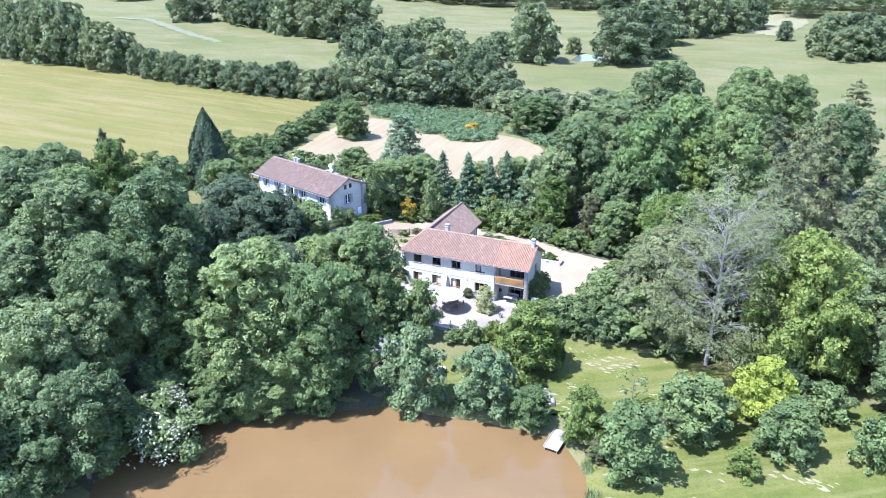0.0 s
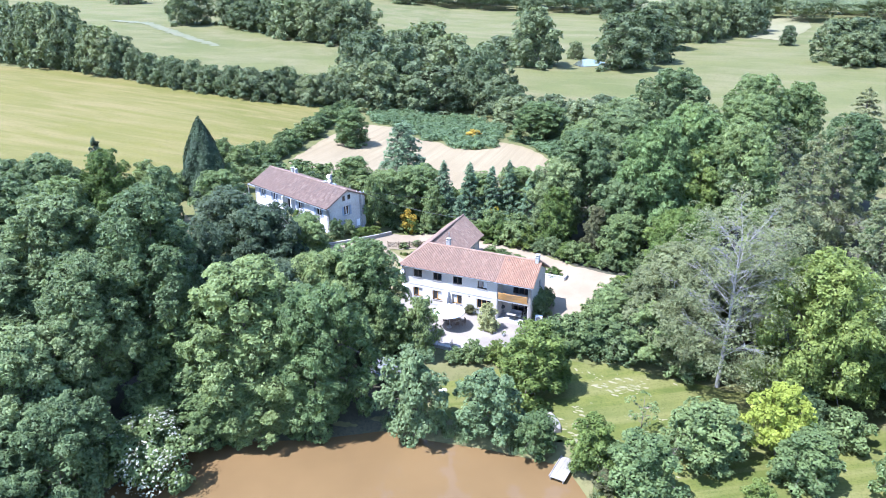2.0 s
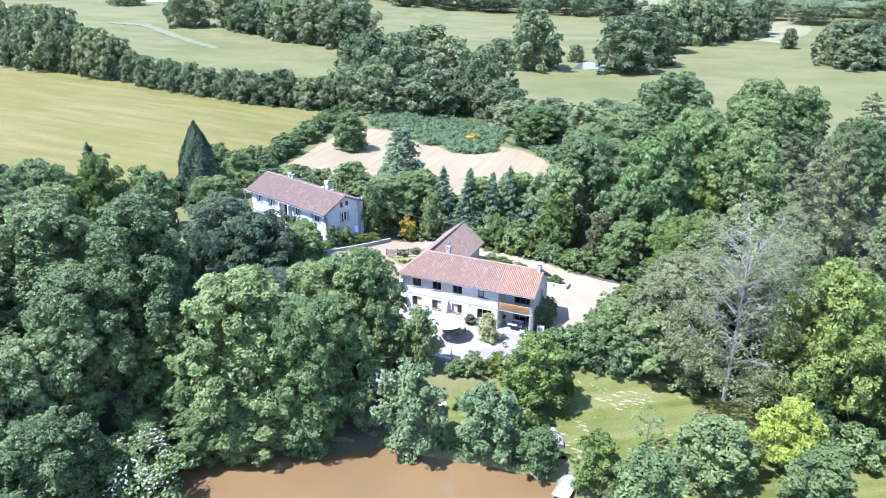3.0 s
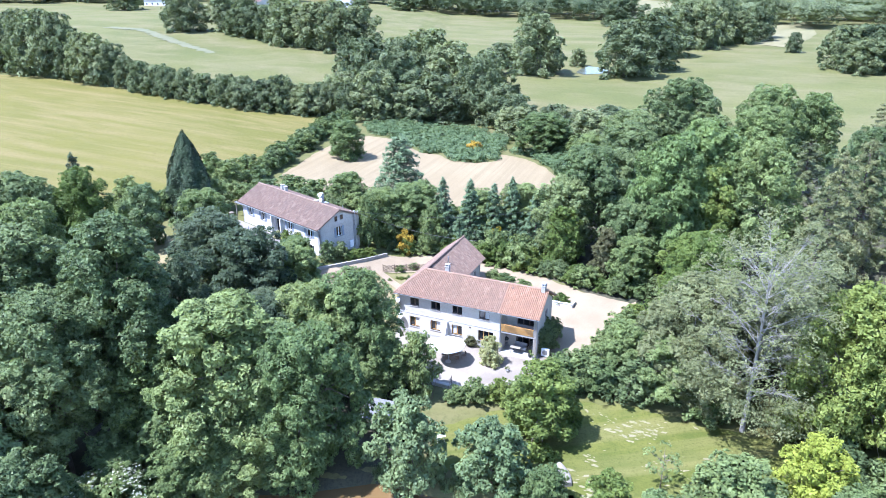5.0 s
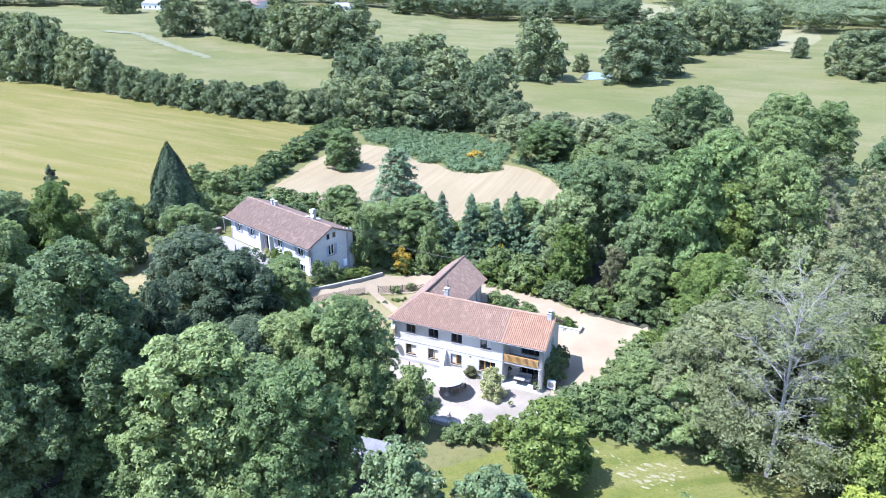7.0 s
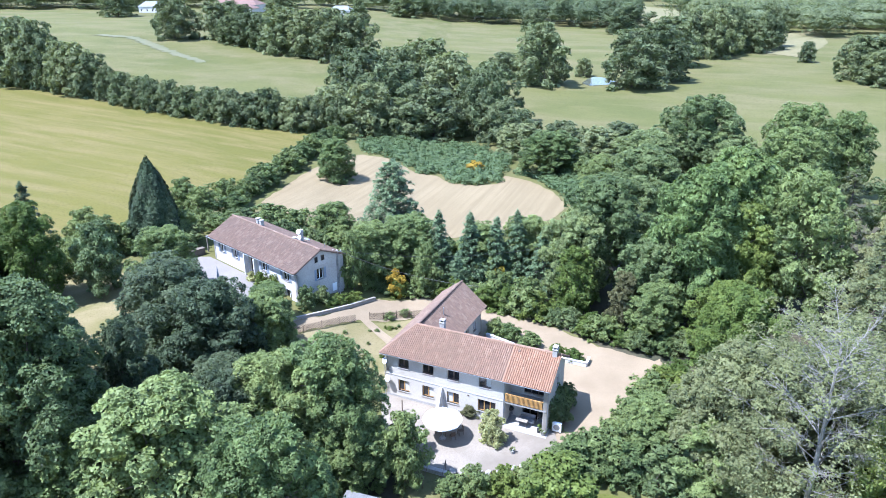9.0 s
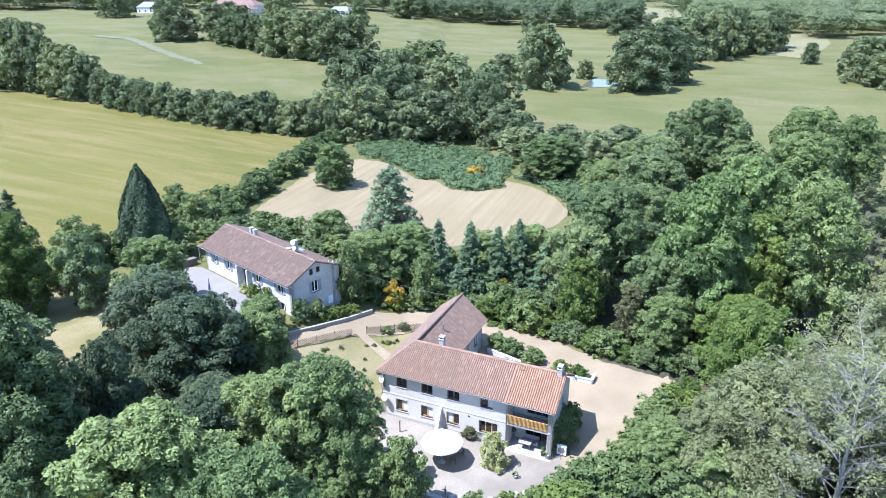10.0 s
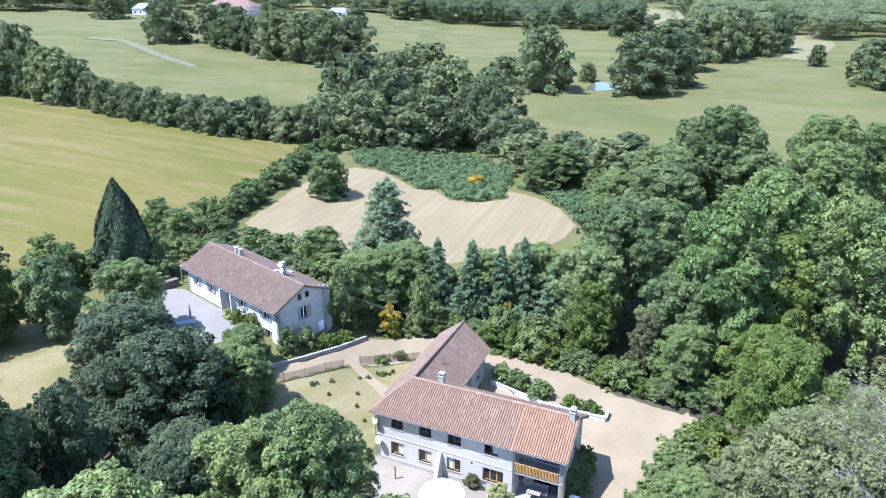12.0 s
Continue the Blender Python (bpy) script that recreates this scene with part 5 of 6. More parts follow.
# shrubs at the gable, drive and terrace
for kind, x, y, h, r in [("bushdeep", -18.2, 99.9, 2.8, 1.3), ("bushdeep", -16.6, 101.6, 2.3, 1.1), ("ash", -21.9, 96.2, 5, 2.6), ("bushfresh", -14.6, 102.9, 1.3, 1.1), ("bushfresh", -13.2, 104.6, 1.2, 1.1), ("bushfresh", -15.6, 101.4, 1.2, 0.9), ("bush", 10.2, 84.6, 3.3, 1.3), ("bushdeep", 10.3, 82.9, 2.8, 1.2), ("bushdeep", 11.2, 86.0, 2.6, 1.2), ("bush", 6.2, 98.2, 1.8, 1.5), ("bush", 8.3, 96.8, 1.7, 1.5), ("bush", 4.6, 99.3, 1.9, 1.4), ("bushfresh", 11.3, 94.9, 1.4, 1.1), ("bushfresh", 13.2, 94.2, 1.3, 1.1)]:
    plant(kind, x, y, h, r, "shrubs by the houses")
for kind, x, y, h, r in [("bush", -0.5, 73.6, 1.6, 1.3), ("bush", 1.6, 73.6, 2.4, 1.5), ("bushfresh", 4.2, 73.8, 2.2, 1.5), ("bush", 6.6, 74.2, 2.2, 1.6), ("bushdeep", 9.2, 74.8, 2.6, 1.8), ("bush", -7.4, 78.6, 1.8, 1.5), ("bush", 16.9, 99.6, 2.0, 1.4), ("bushfresh", 19.2, 97.6, 1.6, 1.4), ("bush", 13.8, 102.0, 2.0, 1.4), ("bushfresh", 10.9, 104.0, 2.0, 1.4), ("bush", 22.0, 96.4, 1.8, 1.4), ("bushdeep", 26.2, 95.0, 3, 1.8), ("bush", 7.8, 105.8, 2.2, 1.4), ("bush", 14.6, 82.9 - 4.5, 3, 1.9), ("bush", -6.6, 103.4, 0.9, 0.8), ("bush", -8.6, 102.2, 0.8, 0.8)]:
    plant(kind, x, y, h, r, "shrubs along the drive")
plant("russet", 1.3, 84.0, 1.35, 0.95)
plant("pale", 3.4, 80.0, 3.5, 1.35)
# hedgerow between the meadow and the pasture
rnd = random.Random(3)
HEDGE = [(-210, 285), (-176, 272), (-137, 249), (-111, 235), (-87, 219), (-57, 203), (-33, 200), (-14, 198)]
for (ax, ay), (bx, by) in zip(HEDGE, HEDGE[1:]):
    n = max(2, int(math.hypot(bx - ax, by - ay) / 6.0))
    for k in range(n):
        f = (k + 0.5) / n
        x, y = ax + (bx - ax) * f + rnd.uniform(-1, 1), ay + (by - ay) * f + rnd.uniform(-1, 1)
        big = 2.3 if x < -128 else 1.6 if x < -108 else 1.0
        plant("far", x, y, rnd.uniform(6.5, 9.5) * big, rnd.uniform(3.8, 5.2) * (0.45 + 0.55 * big), "hedgerow trees")
# copse in the middle distance and field trees
for x, y, h, r in [(-29, 228, 17, 9), (-18, 212, 15, 8.8), (-11, 258, 18, 11), (-2.6, 230, 17, 10), (5, 205, 16, 7), (-6.8, 203, 12, 9), (-23, 199, 12, 7), (8, 226, 15, 9), (-20, 245, 16, 9), (10, 198, 10, 6), (14, 186, 7, 6), (30, 296, 21, 11.5), (62.8, 290, 20, 12), (76, 306, 20, 12), (49.5, 318, 7, 3.8), (92, 350, 20, 13), (24, 184, 8, 6), (17, 312, 9, 8), (21, 175, 7, 5.5), (30, 176, 8, 6), (14, 191, 9, 6), (36, 182, 8, 6), (-33, 206, 10, 6), (-14, 200, 9, 6)]:
    plant("far", x, y, h, r, "copse trees")
for x, y, h, r in [(-137, 372, 19, 10.5), (-118, 378, 16, 10), (-107, 366, 12, 8), (-113, 488, 15, 10), (-98, 360, 14, 9), (-88, 352, 15, 9), (-77, 342, 18, 11), (-66, 336, 18, 10), (-55, 332, 20, 12), (-46, 336, 18, 10), (-45, 600, 14, 13), (-80, 600, 11, 5), (50, 540, 13, 8), (108, 510, 17, 15), (-222, 500, 16, 11), (-243, 560, 12, 8), (159, 364, 9, 4), (-140, 470, 11, 7), (-66, 500, 11, 8), (-120, 425, 12, 8)]:
    plant("far", x, y, h, r, "far field trees")


def wood(name, spots, label):
    """A far wood: joined crowns of many trees."""
    rng = np.random.default_rng(len(spots))
    lobes = []
    for x, y, h, r in spots:
        z = floor_at(x, y)
        lobes.append((x, y, z + h * 0.5, r, h * 0.5))
        for k in range(3):
            th = rng.uniform(0, 6.28)
            lobes.append((x + r * 0.6 * math.cos(th), y + r * 0.6 * math.sin(th), z + h * rng.uniform(0.45, 0.75), r * 0.55, h * 0.3))
    me = crown_mesh(name, rng, lobes, 0.75, len(spots) * 700, LEAF["far"], 0.3, 0.7)
    return tagged(new(name, me), label, "wood", kind="stuff")


def strip(ax, ay, bx, by, depth, step, h, r, seed):
    g_ = random.Random(seed)
    out = []
    n = int(math.hypot(bx - ax, by - ay) / step)
    for k in range(n + 1):
        for d in range(max(1, int(depth / step))):
            f = k / max(1, n)
            out.append((ax + (bx - ax) * f + g_.uniform(-0.4, 0.4) * step, ay + (by - ay) * f + (d + g_.uniform(-0.4, 0.4)) * step, h * g_.uniform(0.8, 1.2), r * g_.uniform(0.8, 1.25)))
    return out


for x, y, h, r in strip(112, 375, 165, 415, 30, 15, 19, 9, 1) + strip(150, 290, 290, 345, 34, 16, 15, 9.5, 2):
    plant("far", x, y, h, r, "wood edge beyond the pasture")
wood("far_wood", strip(-30, 620, 120, 555, 90, 17, 19, 12, 3), "far line of woods")
wood("far_wood", strip(190, 500, 620, 560, 170, 26, 20, 16, 4), "far dark woods on the slope")
wood("far_wood", strip(-520, 600, -240, 580, 80, 20, 20, 13, 5), "far line of woods")
wood("far_wood", strip(-215, 600, -40, 660, 60, 20, 16, 12, 6), "far line of woods")
wood("far_wood", strip(-900, 880, 900, 940, 150, 44, 22, 28, 7), "wooded skyline")
wood("far_wood", strip(230, 800, 700, 760, 90, 32, 18, 19, 8), "far dark woods on the slope")


def brambles(name, poly, step, height, label):
    rng = np.random.default_rng(7)
    xs = np.arange(min(p[0] for p in poly), max(p[0] for p in poly), step)
    ys = np.arange(min(p[1] for p in poly), max(p[1] for p in poly), step)
    lobes = []
    for x in xs:
        for y in ys:
            px, py = x + rng.uniform(-0.4, 0.4) * step, y + rng.uniform(-0.4, 0.4) * step
            if signed(poly, px, py) < -0.5:
                lobes.append((px, py, floor_at(px, py) + height * 0.3, step * 0.75, height * rng.uniform(0.55, 1.0)))
    me = crown_mesh(name, rng, lobes, 0.2, len(lobes) * 110, LEAF["bramble"], 0.4, 0.85)
    return tagged(new(name, me), label, "brambles", kind="stuff")


brambles("bramble_patch", [(-26, 191), (-13, 196), (2, 195), (12, 182), (10, 169), (8.1, 162.4), (3, 160.4), (-2.1, 162.6), (-5.1, 167.8), (-9.3, 169.2), (-15.5, 178), (-22, 180)], 1.9, 1.5, "tangled green bramble thicket beside the hay field")
brambles("bramble_patch", [(10.9, 170), (21.7, 168), (31, 158), (27, 143), (20.5, 139), (20, 148), (18.3, 156.6), (14.6, 164.2)], 1.9, 1.5, "tangled green bramble thicket beside the hay field")


def shrubbery(line, depth, step, lo, hi, kinds, group, seed):
    """Shrubs at random along a line, in rows behind it."""
    g_ = random.Random(seed)
    for (ax, ay), (bx, by) in zip(line, line[1:]):
        ln = math.hypot(bx - ax, by - ay)
        nx_, ny_ = -(by - ay) / ln, (bx - ax) / ln
        for d in range(depth):
            for k in range(max(1, int(ln / step))):
                f = (k + g_.uniform(0.1, 0.9)) / max(1, int(ln / step))
                o = d * step * 0.9 + g_.uniform(-0.3, 0.3)
                h = g_.uniform(lo, hi) * (1 + 0.35 * d)
                plant(g_.choice(kinds), ax + (bx - ax) * f + nx_ * o, ay + (by - ay) * f + ny_ * o, h, h * g_.uniform(0.55, 0.75) + 0.2, group)


shrubbery([(25.5, 96.6), (19.4, 98.8), (13.5, 103.2), (5.6, 107.8), (1.8, 110.2), (-5, 111.2), (-11, 110.4)], 2, 1.9, 1.3, 2.4, ["bush", "bushfresh", "bush", "bushdeep"], "shrub border of the drive", 21)
shrubbery([(10.5, 76.6), (13.6, 78.4), (16.4, 81.6), (19.2, 85.8), (24.2, 90)], 1, 1.8, 2.0, 3.2, ["bush", "bushfresh", "bush"], "shrubs on the drive bank", 22)
shrubbery([(8, 74.2), (15, 75.2), (22, 73.6), (29, 72.6)], 2, 2.0, 1.8, 2.8, ["bush", "bushdeep", "bush"], "shrubs above the lawn", 23)
shrubbery([(-37, 133), (-38.5, 142), (-37.5, 152), (-35.5, 163), (-33.8, 174), (-32, 184), (-28, 192)], 1, 2.4, 2.4, 3.8, ["bush", "bushdeep", "bush"], "hedge between the fields", 31)
shrubbery([(-46, 124), (-38, 124.5), (-30, 121.5), (-24, 119), (-17, 115.5)], 1, 2.2, 2.2, 3.4, ["bush", "bushdeep", "bushfresh"], "shrubs behind the white house", 32)
shrubbery([(-14, 119), (-6, 120), (2, 120), (10, 121.5), (17, 124)], 1, 2.6, 2.6, 4.0, ["bush", "bushdeep", "bush"], "shrubs at the hay field", 33)

# ---- patio, garden and yard things ----
def parasol(x, y, z, r, height):
    p = empty("parasol", pose(x, y, z), "large white open parasol shading the patio table", "parasol")
    bm = bmesh.new()
    rod(bm, (0, 0, 0), (0, 0, height), 0.03, n=8)
    part("pole", bm, METAL, p)
    bm = bmesh.new()
    rod(bm, (0, 0, 0), (0, 0, 0.12), 0.35, 0.28, 12)
    part("base", bm, CONCRETE, p)
    bm = bmesh.new()
    rings = []
    for f, dz in ((0.0, 0.0), (0.35, -0.14), (0.7, -0.31), (1.0, -0.5), (1.0, -0.62)):
        rings.append([bm.verts.new((r * f * math.cos(k * math.tau / 16) * (1 if k % 2 == 0 else 0.96), r * f * math.sin(k * math.tau / 16) * (1 if k % 2 == 0 else 0.96), height + dz - (0.03 * f if k % 2 else 0))) for k in range(16)] if f else [bm.verts.new((0, 0, height))])
    for k in range(16):
        bm.faces.new((rings[0][0], rings[1][k], rings[1][(k + 1) % 16]))
        for a, b in zip(rings[1:], rings[2:]):
            bm.faces.new((a[k], b[k], b[(k + 1) % 16], a[(k + 1) % 16]))
    c = part("canopy", bm, CANVAS, p, "white canvas canopy")
    for k in range(8):
        bm = bmesh.new()
        th = k * math.tau / 8
        rod(bm, (0, 0, height - 0.04), (r * 0.98 * math.cos(th), r * 0.98 * math.sin(th), height - 0.55), 0.012, n=4)
        part("rib", bm, METAL, p)
    return p


def garden_table(x, y, z, turn, w, d, mat, label):
    t = empty("garden_table", pose(x, y, z, 0, 0, turn), label, "table")
    boxes("tabletop", [(-w / 2, w / 2, -d / 2, d / 2, 0.71, 0.75)], mat, t, bevel=0.01)
    for sx in (-1, 1):
        for sy in (-1, 1):
            bm = bmesh.new()
            rod(bm, (sx * (w / 2 - 0.08), sy * (d / 2 - 0.08), 0), (sx * (w / 2 - 0.1), sy * (d / 2 - 0.1), 0.71), 0.025, n=6)
            part("leg", bm, mat, t)
    return t


def garden_chair(m, mat, label, group):
    c = empty("garden_chair", m, label, "chair", group)
    boxes("seat", [(-0.23, 0.23, -0.22, 0.22, 0.42, 0.45)], mat, c, bevel=0.01)
    boxes("backrest", [(-0.23, 0.23, 0.2, 0.23, 0.5, 0.92)], mat, c, bevel=0.01)
    for sx in (-1, 1):
        for sy in (-1, 1):
            bm = bmesh.new()
            rod(bm, (sx * 0.21, sy * 0.21, 0), (sx * 0.2, sy * 0.2, 0.9 if sy > 0 else 0.43), 0.016, n=5)
            part("leg", bm, mat, c)
    return c


parasol(-1.37, 80.3, 0.05, 1.95, 2.75)
garden_table(-0.7, 81.0, 0.05, 30, 1.5, 0.9, DARKWOOD, "dark wooden patio table in the parasol shade")
ch = garden_chair(pose(-0.4, 80.2, 0.05, 0, 0, 200), DARKWOOD, "dark folding garden chair at the patio table", "patio chairs")
for x, y, a in ((0.4, 81.0, 290), (-1.3, 81.9, 30), (-1.9, 81.2, 100)):
    copy_thing(ch, pose(x, y, 0.05, 0, 0, a))


def sofa(m):
    s = empty("garden_bench", m, "grey cushioned garden bench on the porch", "bench")
    boxes("seat", [(-0.75, 0.75, -0.35, 0.35, 0.2, 0.42)], METAL, s, bevel=0.03)
    boxes("backrest", [(-0.75, 0.75, 0.25, 0.38, 0.42, 0.85)], METAL, s, bevel=0.03)
    for sx in (-1, 1):
        boxes("armrest", [(sx * 0.7 - 0.07, sx * 0.7 + 0.07, -0.35, 0.25, 0.42, 0.62)], METAL, s, bevel=0.02)
        for sy in (-0.28, 0.28):
            boxes("leg", [(sx * 0.68 - 0.04, sx * 0.68 + 0.04, sy - 0.04, sy + 0.04, 0, 0.2)], BLACK, s)
    return s


sofa(pose(7.0, 83.0, 0.08, 0, 0, -22.7))
garden_table(6.4, 82.4, 0.08, -22.7, 1.2, 0.7, OLDWOOD, "low grey wooden table before the porch")


def barbecue(m):
    b = empty("barbecue", m, "black covered barbecue beside the porch", "barbecue")
    bm = bmesh.new()
    bmesh.ops.create_uvsphere(bm, u_segments=12, v_segments=8, radius=0.34)
    bmesh.ops.scale(bm, vec=(1.3, 0.9, 0.8), verts=bm.verts[:])
    bmesh.ops.translate(bm, vec=(0, 0, 0.85), verts=bm.verts[:])
    part("lid", bm, BLACK, b, smooth=True)
    for sx in (-1, 1):
        for sy in (-1, 1):
            bm = bmesh.new()
            rod(bm, (sx * 0.32, sy * 0.2, 0), (sx * 0.3, sy * 0.18, 0.8), 0.025)
            part("leg", bm, METAL, b)
    boxes("shelf", [(-0.34, 0.34, -0.22, 0.22, 0.25, 0.28)], METAL, b)
    return b


barbecue(pose(5.3, 84.2, 0.08, 0, 0, -20))
barbecue(pose(8.3, 83.0, 0.08, 0, 0, 60))


def pot(x, y, z, r, h, mat, plant_mat, label):
    p = empty("flower_pot", pose(x, y, z), label, "pot")
    bm = bmesh.new()
    rod(bm, (0, 0, 0), (0, 0, h), r * 0.75, r, 12)
    part("pot", bm, mat, p, bevel=0.01)
    rng = np.random.default_rng(int(abs(x * 7)))
    child("plant", quads_mesh("plant", leaves(rng, [(0, 0, h + r * 0.7, r * 1.1, r)], 0.07, 260, 0.3), LEAF[plant_mat], 3), p)
    return p


pot(8.35, 81.0, 0.05, 0.28, 0.4, CONCRETE, "mid", "grey planter with trailing green plant")
pot(8.0, 81.4, 0.05, 0.25, 0.4, BLACK, "fresh", "black pot with small plant")
pot(5.2, 78.2, 0.05, 0.2, 0.3, CONCRETE, "fresh", "small stone pot on the patio")


def heat_pump(m):
    a = empty("heat_pump", m, "white outdoor heat pump unit on the gravel", "heat pump")
    boxes("case", [(-0.45, 0.45, -0.17, 0.17, 0.1, 1.05)], WHITE, a, bevel=0.02)
    bm = bmesh.new()
    rod(bm, (0, -0.172, 0.6), (0, -0.185, 0.6), 0.32, n=20)
    part("grille", bm, METAL, a)
    for sx in (-0.35, 0.35):
        boxes("foot", [(sx - 0.05, sx + 0.05, -0.2, 0.2, 0, 0.1)], BLACK, a)
    return a


heat_pump(pose(9.75, 81.6, 0.02, 0, 0, -22.7))


def post_light(x, y):
    p = empty("garden_post", pose(x, y, floor_at(x, y)), "dark square garden post on the patio", "post")
    boxes("shaft", [(-0.05, 0.05, -0.05, 0.05, 0, 1.25)], DARKWOOD, p, bevel=0.006)
    boxes("head", [(-0.07, 0.07, -0.07, 0.07, 1.25, 1.32)], DARKWOOD, p)


post_light(-5.6, 84.7)

# rock edging round the patio
rk = random.Random(11)


def rock_mesh(seed, s):
    g_ = random.Random(seed)
    bm = bmesh.new()
    bmesh.ops.create_icosphere(bm, subdivisions=2, radius=s)
    for v in bm.verts:
        v.co *= 1 + 0.35 * noise.noise(v.co * 1.7 / s + Vector((seed * 3.1, 0, 0)))
        v.co.z *= 0.7
    return done(bm, "rock", STONE)


ROCKS = [rock_mesh(k, 0.42) for k in range(5)]
edge = [(-5.6, 78.2), (-3, 76.3), (-0.4, 75.6), (3, 75.6), (6, 76.4), (9.4, 77.9)]
for (ax, ay), (bx, by) in zip(edge, edge[1:]):
    n = int(math.hypot(bx - ax, by - ay) / 0.75)
    for k in range(n):
        f = k / n
        x, y = ax + (bx - ax) * f + rk.uniform(-0.12, 0.12), ay + (by - ay) * f + rk.uniform(-0.12, 0.12)
        if -2.6 < x < -0.9:
            continue
        s = rk.uniform(0.6, 1.3)
        ob = new("rock", rk.choice(ROCKS))
        ob.matrix_basis = pose(x, y, floor_at(x, y) + 0.08, 0, 0, rk.uniform(0, 360)) @ Matrix.Diagonal((s, s, s, 1))
        tagged(ob, "rough grey granite rock edging the patio", "rock", "rocks round the patio")


def steps(x, y, turn, z0, z1, n, w):
    s = empty("garden_steps", pose(x, y, 0, 0, 0, turn), "stone garden steps from patio to lawn", "steps")
    for k in range(n):
        z = z1 + (z0 - z1) * (k + 1) / n
        boxes("step", [(-w / 2, w / 2, -0.42 * (k + 1), -0.42 * k + 0.03, z - 0.25, z)], STONE, s, bevel=0.02)
    for sx in (-1, 1):
        bm = bmesh.new()
        rod(bm, (sx * w / 2, 0, z1), (sx * w / 2, 0, z1 + 0.95), 0.03)
        rod(bm, (sx * w / 2, -0.42 * n, z0), (sx * w / 2, -0.42 * n, z0 + 0.95), 0.03)
        rod(bm, (sx * w / 2, 0, z1 + 0.93), (sx * w / 2, -0.42 * n, z0 + 0.93), 0.025)
        part("handrail", bm, DARKWOOD, s)


steps(-1.7, 76.1, -12, -1.0, 0.0, 6, 1.5)


def shed(x, y, turn):
    s = empty("boat_shed", pose(x, y, floor_at(x, y), 0, 0, turn), "low open shed with ribbed grey sheet roof", "shed")
    bm = bmesh.new()
    n = 40
    a, b = [], []
    for k in range(n + 1):
        xx, zz = -1.8 + 3.6 * k / n, 0.03 * (k % 2)
        a.append(bm.verts.new((xx, -1.4, 1.75 + zz)))
        b.append(bm.verts.new((xx, 1.5, 2.35 + zz)))
    for k in range(n):
        bm.faces.new((a[k], a[k + 1], b[k + 1], b[k]))
    r = part("roof", bm, SLATE, s)
    md = r.modifiers.new("thick", "SOLIDIFY")
    md.thickness = 0.02
    for sx in (-1.6, 1.6):
        for sy, h in ((-1.2, 1.75), (1.3, 2.28)):
            boxes("post", [(sx - 0.06, sx + 0.06, sy - 0.06, sy + 0.06, 0, h)], OLDWOOD, s)
    boxes("wall_boards", [(-1.7, 1.7, 1.3, 1.35, 0, 2.2)], OLDWOOD, s)


shed(-8.0, 69.6, -18)


def jetty(x, y, turn):
    j = empty("jetty", pose(x, y, -1.45, 0, 0, turn), "small weathered wooden fishing jetty over the pond", "jetty")
    bm = bmesh.new()
    box(bm, -0.75, 0.75, 0, 0.15, 0, 0.035)
    plank = done(bm, "plank", OLDWOOD, 0.006)
    for k in range(20):
        child("plank", plank, j, m=pose(0, -1.65 + k * 0.165, 0.0, 0, 0, rk.uniform(-0.6, 0.6)))
    for sx in (-0.6, 0.6):
        boxes("beam", [(sx - 0.05, sx + 0.05, -1.65, 1.65, -0.14, -0.002)], OLDWOOD, j)
        for sy in (-1.5, 1.4):
            bm = bmesh.new()
            rod(bm, (sx, sy, -1.6), (sx, sy, 0.0), 0.06, n=7)
            part("post", bm, OLDWOOD, j)
    boxes("kerb", [(-0.77, -0.7, -1.65, 1.65, 0.036, 0.11)], OLDWOOD, j)
    boxes("kerb", [(0.7, 0.77, -1.65, 1.65, 0.036, 0.11)], OLDWOOD, j)


jetty(9.5, 56.3, -28)


def rowing_boat(x, y, turn):
    b = empty("rowing_boat", pose(x, y, floor_at(x, y) + 0.02, 0, 0, turn), "upturned weathered grey rowing boat on the bank", "boat")
    bm = bmesh.new()
    rows = []
    for k in range(9):
        f = k / 8
        w = 0.62 * math.sin(math.pi * (0.12 + 0.78 * f)) ** 0.6 * (1 if f < 0.8 else 1.0)
        yy = -1.4 + 2.8 * f
        rows.append([bm.verts.new((w * math.cos(t_), yy, 0.5 * math.sin(t_) ** 0.7 if 0 < t_ < math.pi else 0.0)) for t_ in [math.pi * i / 8 for i in range(9)]])
    for a, c in zip(rows, rows[1:]):
        for i in range(8):
            bm.faces.new((a[i], a[i + 1], c[i + 1], c[i]))
    for r in (rows[0], rows[-1]):
        bm.faces.new(r)
    part("hull", bm, OLDWOOD, b)
    boxes("keel", [(-0.03, 0.03, -1.3, 1.3, 0.47, 0.54)], OLDWOOD, b)


rowing_boat(9.4, 62.6, 10)
bench = garden_table(-1.9, 67.4, floor_at(-1.9, 67.4), 20, 0.9, 0.5, WHITE, "small white garden table on the lawn")


